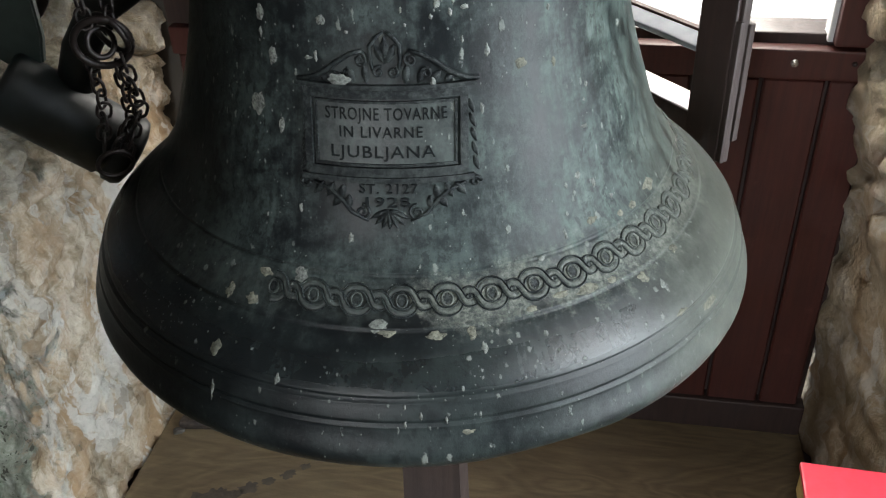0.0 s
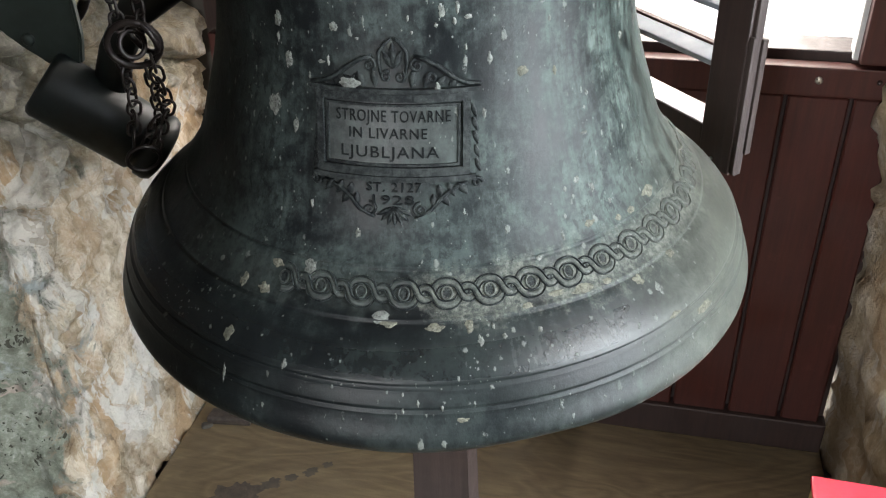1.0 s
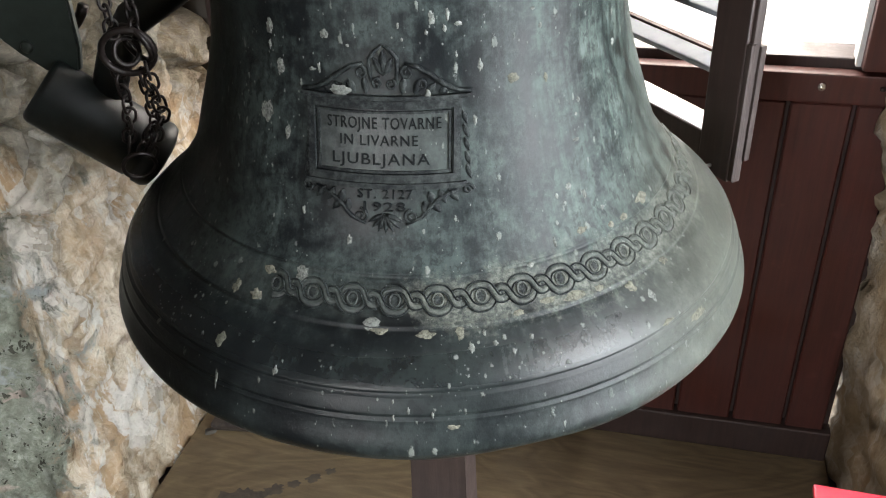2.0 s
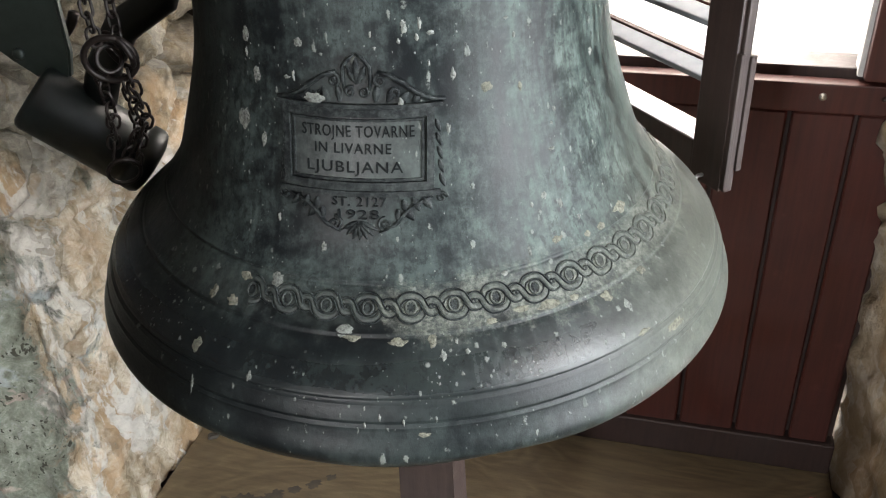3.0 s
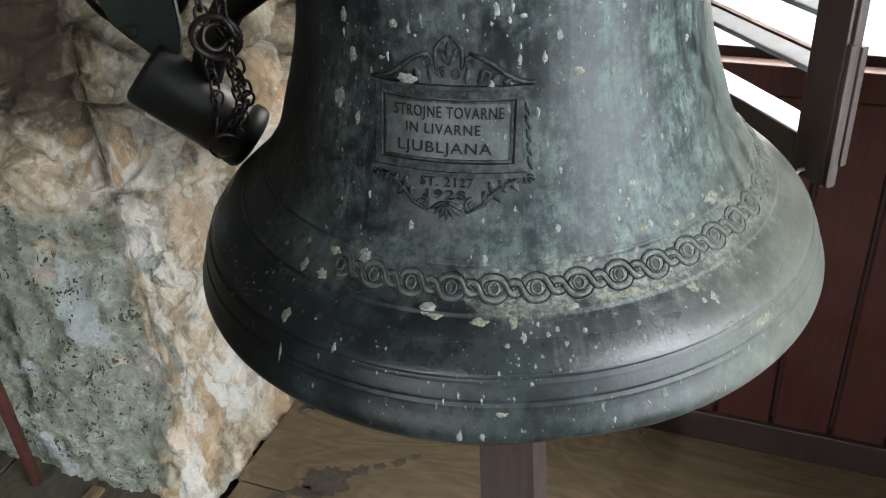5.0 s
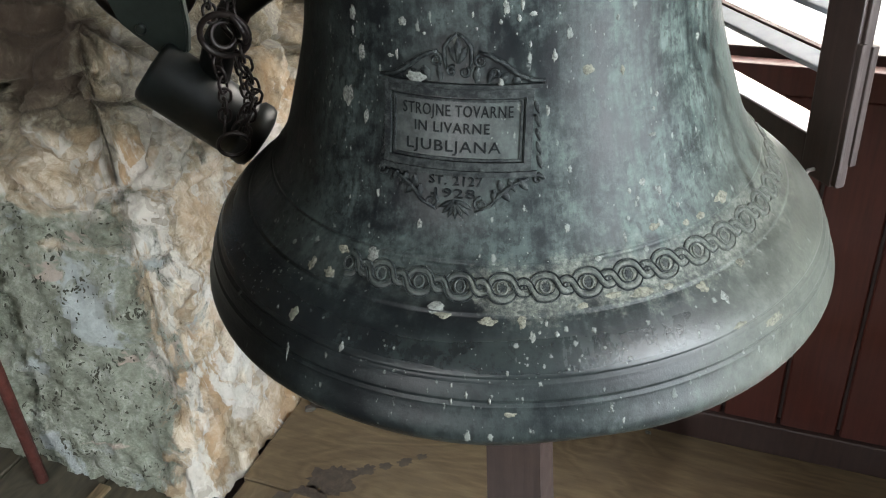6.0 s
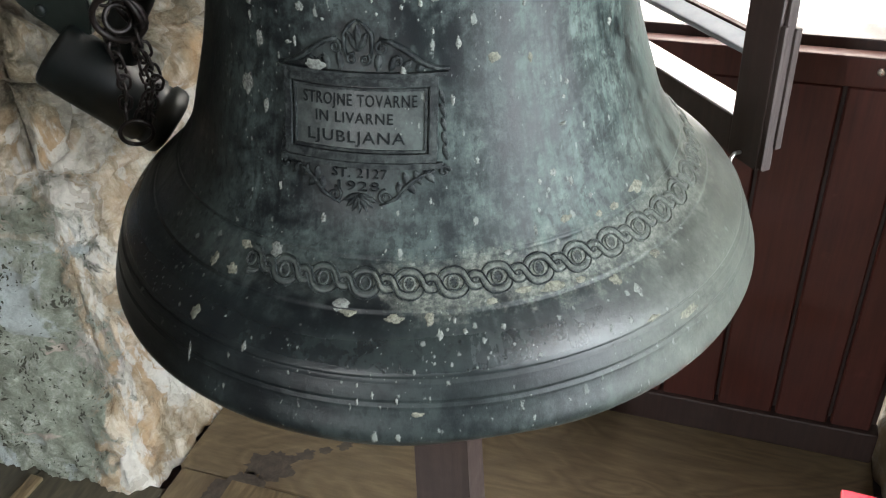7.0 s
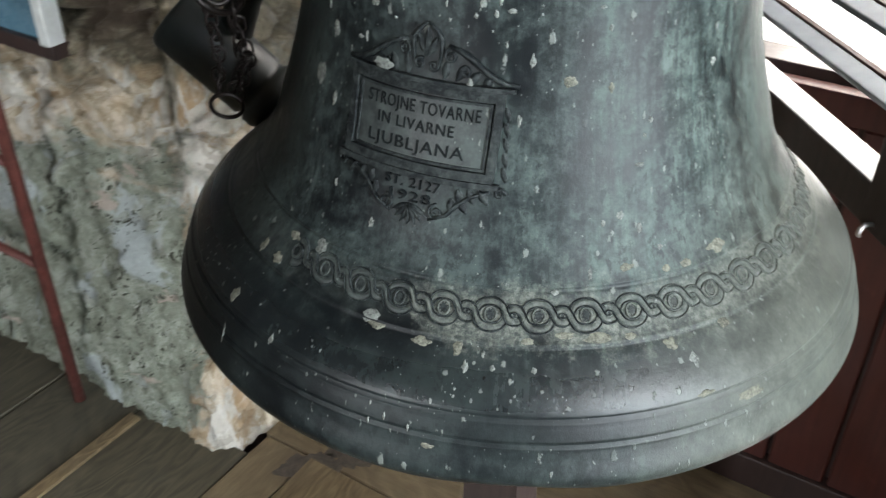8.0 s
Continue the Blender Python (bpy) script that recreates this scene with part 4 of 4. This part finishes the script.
for k in range(6):
    a = 1.0472 * k
    tube([(0.03 * math.cos(a), 0.03 * math.sin(a), 0.495), (0.075 * math.cos(a), 0.075 * math.sin(a), 0.53), (0.06 * math.cos(a), 0.06 * math.sin(a), 0.585), (0.02 * math.cos(a), 0.02 * math.sin(a), 0.60)], 0.017, 8, False, crown)
part("crown", crown, BRONZE, bell, "bronze crown loops", True)
beam = box(-2.35, 1.55, -0.06, 0.06, 1.655, 1.80, 0.006)
tagged(part("headstock_beam", beam, DARKPAINT, at=TURN), "dark beam across the belfry that carries the bell", "beam")

# post under the bell
post = bmesh.new()
corners = []
for z, w in ((0.0, 0.050), (0.30, 0.0465), (0.70, 0.0400), (1.16, 0.034)):
    corners.append([post.verts.new((sx * w, sy * w * 0.8, z)) for sx, sy in ((-1, -1), (1, -1), (1, 1), (-1, 1))])
for a, b in zip(corners, corners[1:]):
    for j in range(4):
        post.faces.new((a[j], a[(j + 1) % 4], b[(j + 1) % 4], b[j]))
post.faces.new(corners[0][::-1]), post.faces.new(corners[-1])
bmesh.ops.bevel(post, geom=[e for e in post.edges if abs((e.verts[0].co - e.verts[1].co).normalized().z) > 0.9], offset=0.005, segments=2, affect="EDGES")
tagged(part("wooden_post", post, POSTPAINT, at=pose(0.003, 0.001, 0, 0, 0, -10)), "tapered worn brown-painted post standing beneath the bell", "post")


# ---- striking hammer and its chain ----
def hammer():
    base = thing("bell_hammer", "dark enamelled striking hammer with grey-green mounting plate", "bell hammer", at=Matrix.Translation((-0.457, 0.047, 1.267)))
    m = Matrix.Translation((0.003, 0, -0.006)) @ look((0, 0, 0), (0.104, 0.020, -0.090)) @ pose(0, 0, 0, 180, 0, 0)
    profile = [(0, -0.012), (0.036, -0.012), (0.041, -0.009), (0.043, -0.004), (0.043, 0.118), (0.0395, 0.121), (0.0395, 0.127), (0.044, 0.130), (0.0445, 0.142), (0.041, 0.149), (0.030, 0.153), (0, 0.154)]
    part("head", turned(profile, 48), HAMMER, base, "dark green-black hammer cylinder", True, m)
    plate = bmesh.new()
    outline = [(-0.040, 0.45), (-0.040, 0.04), (-0.030, 0.007), (-0.010, -0.009), (0.016, -0.032), (0.055, -0.032), (0.062, 0.0), (0.064, 0.45)]
    a = [plate.verts.new((x - 0.012, 0.010, z + 0.048)) for x, z in outline]
    b = [plate.verts.new((x - 0.012, 0.022, z + 0.048)) for x, z in outline]
    plate.faces.new(a), plate.faces.new(b[::-1])
    for j in range(len(a)):
        plate.faces.new((a[j], b[j], b[(j + 1) % len(a)], a[(j + 1) % len(a)]))
    bmesh.ops.bevel(plate, geom=plate.edges[:], offset=0.0025, segments=2, affect="EDGES")
    part("plate", plate, PLATE, base, "grey-green enamelled plate")
    part("bolt", turned([(0, 0.006), (0.005, 0.006), (0.0075, 0.003), (0.0075, 0), (0, 0)], 12), PLATE, base, "", True, pose(-0.012, 0.010, 0.048, 90, 0, 0))
    part("arm", tube([(0.06, 0.02, -0.035), (0.085, 0.022, 0.03), (0.115, 0.025, 0.075), (0.165, 0.035, 0.105), (0.185, 0.05, 0.16), (0.19, 0.05, 0.42)], 0.021, 14), HAMMER, base, "black steel hammer arm", True)
    part("cable_loop", tube([(-0.012 + 0.074 * math.cos(a), 0.034, 0.118 + 0.074 * math.sin(a)) for a in [2.2 + 0.16 * k for k in range(24)]], 0.0065, 8), IRON, base, "black round cable loop", True)
    return base


hammer()


def link(length, width, wire, name="link"):
    """One chain link: a long loop of round wire."""
    run = []
    r = width / 2
    for k in range(9):
        a = math.pi * k / 8
        run.append((r * math.cos(a), 0, (length / 2 - r) + r * math.sin(a)))
    for k in range(9):
        a = math.pi + math.pi * k / 8
        run.append((r * math.cos(a), 0, -(length / 2 - r) + r * math.sin(a)))
    bm = tube(run, wire, 7, True)
    me = bpy.data.meshes.new(name)
    bm.to_mesh(me)
    bm.free()
    me.shade_smooth()
    me.materials.append(IRON)
    return me


chain = thing("chain", "rusty dark iron chain with round rings hanging by the bell", "chain", at=Matrix.Translation((-0.272, -0.119, 1.373)))
LINK = link(0.0195, 0.0125, 0.0017)


def strand(points, phase=0.0):
    """Links in a row along a line of places."""
    step = 0.0138
    pts = [Vector(p) for p in points]
    length = sum((b - a).length for a, b in zip(pts, pts[1:]))
    for k in range(int(length / step) + 1):
        d = k * step
        for a, b in zip(pts, pts[1:]):
            if d <= (b - a).length:
                break
            d -= (b - a).length
        way = (b - a).normalized()
        ob = new("link", LINK)
        ob.parent = chain
        ob.matrix_basis = Matrix.Translation(a + way * d) @ way.to_track_quat("Z", "Y").to_matrix().to_4x4() @ pose(0, 0, 0, 0, 0, phase + 90 * (k % 2) + random.uniform(-18, 18))


def ring(x, y, z, r, wire, rx, rz):
    bm = tube([(r * math.cos(6.28319 * k / 28), 0, r * math.sin(6.28319 * k / 28)) for k in range(28)], wire, 9, True)
    part("ring", bm, IRON, chain, "", True, pose(x, y, z, rx, 0, rz))


ring(0, 0, 0, 0.0245, 0.0034, 14, 12)
ring(-0.003, 0.004, -0.001, 0.013, 0.0026, -15, 50)
ring(0.006, 0.008, 0.006, 0.020, 0.0030, 20, -35)
ring(-0.028, 0.028, -0.137, 0.0170, 0.0024, 18, 25)
strand([(-0.016, 0.004, -0.020), (-0.020, 0.016, -0.070), (-0.036, 0.028, -0.122)], 20)
strand([(0.012, 0.008, -0.022), (0.012, 0.022, -0.075), (-0.016, 0.034, -0.128)], 60)
strand([(0.004, 0.012, -0.03), (0.002, 0.026, -0.08), (-0.022, 0.034, -0.118)], 100)
strand([(-0.012, 0.002, 0.022), (-0.018, 0.01, 0.10), (-0.02, 0.06, 0.285)], 10)
strand([(0.010, 0.004, 0.022), (0.008, 0.01, 0.10), (0.0, 0.06, 0.285)], 50)

# ---- small things ----
# red bound book on a stool at the side
stool = thing("stool", "plain dark wooden stool", "stool", at=TURN @ pose(0.80, 0.12, 0, 0, 0, 0))
part("seat", box(-0.22, 0.22, -0.17, 0.17, 0.395, 0.425, 0.005), POSTPAINT, stool)
for sx in (-1, 1):
    for sy in (-1, 1):
        part("leg", box(sx * 0.18 - 0.02, sx * 0.18 + 0.02, sy * 0.13 - 0.02, sy * 0.13 + 0.02, 0.0, 0.395, 0.003), POSTPAINT, stool)
book = thing("red_box", "red cloth-covered box with a gilt side", "box", at=Matrix.Translation((0.612, 0.18, 0.425)) @ pose(0, 0, 0, 0, 0, -12))
part("cover", box(0.0, 0.30, -0.20, 0.0, 0.052, 0.064, 0.004), RED, book)
part("body", box(0.004, 0.296, -0.196, -0.004, 0.0, 0.052, 0.003), GILT, book, "gilt box body")

# ladder against the wall
ladder = thing("ladder", "red-oxide painted steel ladder standing at the wall", "ladder", at=TURN @ pose(-1.328, 0.200, 0))
for x in (0.0, -0.36):
    part("rail", tube([(x, 0, 0), (x, 0, 1.2), (x, 0, 2.4)], 0.015, 10), RUST, ladder, "", True)
for k in range(8):
    part("rung", tube([(-0.36, 0, 0.42 + 0.27 * k), (0, 0, 0.42 + 0.27 * k)], 0.011, 8), RUST, ladder, "", True)

# broken brick at the foot of the reveal
brick = box(-0.055, 0.055, -0.02, 0.02, 0.0, 0.028, 0.006, segments=3)
for v in brick.verts:
    v.co += 0.006 * noise.noise_vector(v.co * 40)
tagged(part("broken_brick", brick, SOOTBRICK, at=TURN @ pose(-0.745, 0.672, 0.001, 0, 0, 8)), "dark sooty broken brick lying on the floor boards", "brick")

# small rubble beside it, and a chip of stone by the door
def shard(u, v, size, material, label, seed):
    bm = bmesh.new()
    bmesh.ops.create_icosphere(bm, subdivisions=2, radius=size)
    for w in bm.verts:
        w.co = Vector((w.co.x, w.co.y * 0.7, max(-0.25 * size, w.co.z * 0.45)))
        w.co += size * 0.35 * noise.noise_vector(w.co * (1.1 / size) + Vector((seed, 0, 0)))
    low = min(w.co.z for w in bm.verts)
    tagged(part("stone_chip", bm, material, at=TURN @ pose(u, v, 0.001 - low, 0, 0, 40 * seed)), label, "stone")


shard(-0.80, 0.640, 0.016, PLASTER, "small sooty stone chip lying by the broken brick", 1)
shard(-0.775, 0.700, 0.020, PLASTER, "small sooty stone chip lying by the broken brick", 2)
shard(-0.690, 0.690, 0.014, SOOTBRICK, "small sooty stone chip lying by the broken brick", 3)
shard(0.072, 0.830, 0.008, LIME, "pale stone chip lying at the foot of the door", 4)

# small window and upright on the room side of the wall
pane = thing("window_2", "small pale-blue window with a white painted frame", "window", at=TURN, kind="structure")
part("frame", box(-1.172, -1.143, 0.235, 0.275, 0.985, 1.63, 0.003), WHITEFRAME, pane, "white painted window frame")
part("sill", box(-1.60, -1.143, 0.240, 0.285, 0.955, 0.987, 0.004), DARKPAINT, pane)
part("pane", box(-1.60, -1.172, 0.255, 0.262, 0.987, 1.63), BLUE, pane, "dull blue glass")

# oil stain on the boards
def stain(u, v, w, h, seed, turn):
    bm = bmesh.new()
    sides = 72
    mid = bm.verts.new((0, 0, 0.0005))
    rim = []
    for j in range(sides):
        a = 6.28319 * j / sides
        p = Vector((math.cos(a), math.sin(a), seed))
        k = 1 + 0.55 * noise.noise(p * 1.6) + 0.28 * noise.noise(p * 4.5) + 0.14 * noise.noise(p * 11)
        rim.append(bm.verts.new((w / 2 * k * math.cos(a), h / 2 * k * math.sin(a), 0.0005)))
    for j in range(sides):
        bm.faces.new((mid, rim[j], rim[(j + 1) % sides]))
    return tagged(part("oil_stain", bm, STAIN, at=TURN @ pose(u, v, 0.0006, 0, 0, turn)), "dark oily stain soaked into the floor boards", "stain")


stain(-0.63, 0.43, 0.13, 0.09, 1.0, 30)
stain(-0.675, 0.335, 0.14, 0.11, 6.0, 40)
for u, v, w, seed in ((-0.56, 0.49, 0.05, 2.0), (-0.52, 0.515, 0.035, 3.0), (-0.48, 0.545, 0.04, 4.0), (-0.445, 0.575, 0.03, 5.0)):
    stain(u, v, w, w * 0.6, seed, 30)

# outdoors
ground = part("ground", box(-400, 400, -400, 400, -14.2, -14.0), GROUND)
tagged(ground, "pale hazy ground far below the tower", "ground", kind="structure")
for name, m, w in (("backdrop", TURN @ pose(-0.3, 5.0, 0.5), 9), ("backdrop", TURN @ pose(7.0, -0.3, 1.0, 0, 0, -90), 9)):
    tagged(part(name, box(-w, w, 0, 0.02, -5, 5), HAZE, at=m), "bright overexposed haze outside the windows", "backdrop", kind="structure")
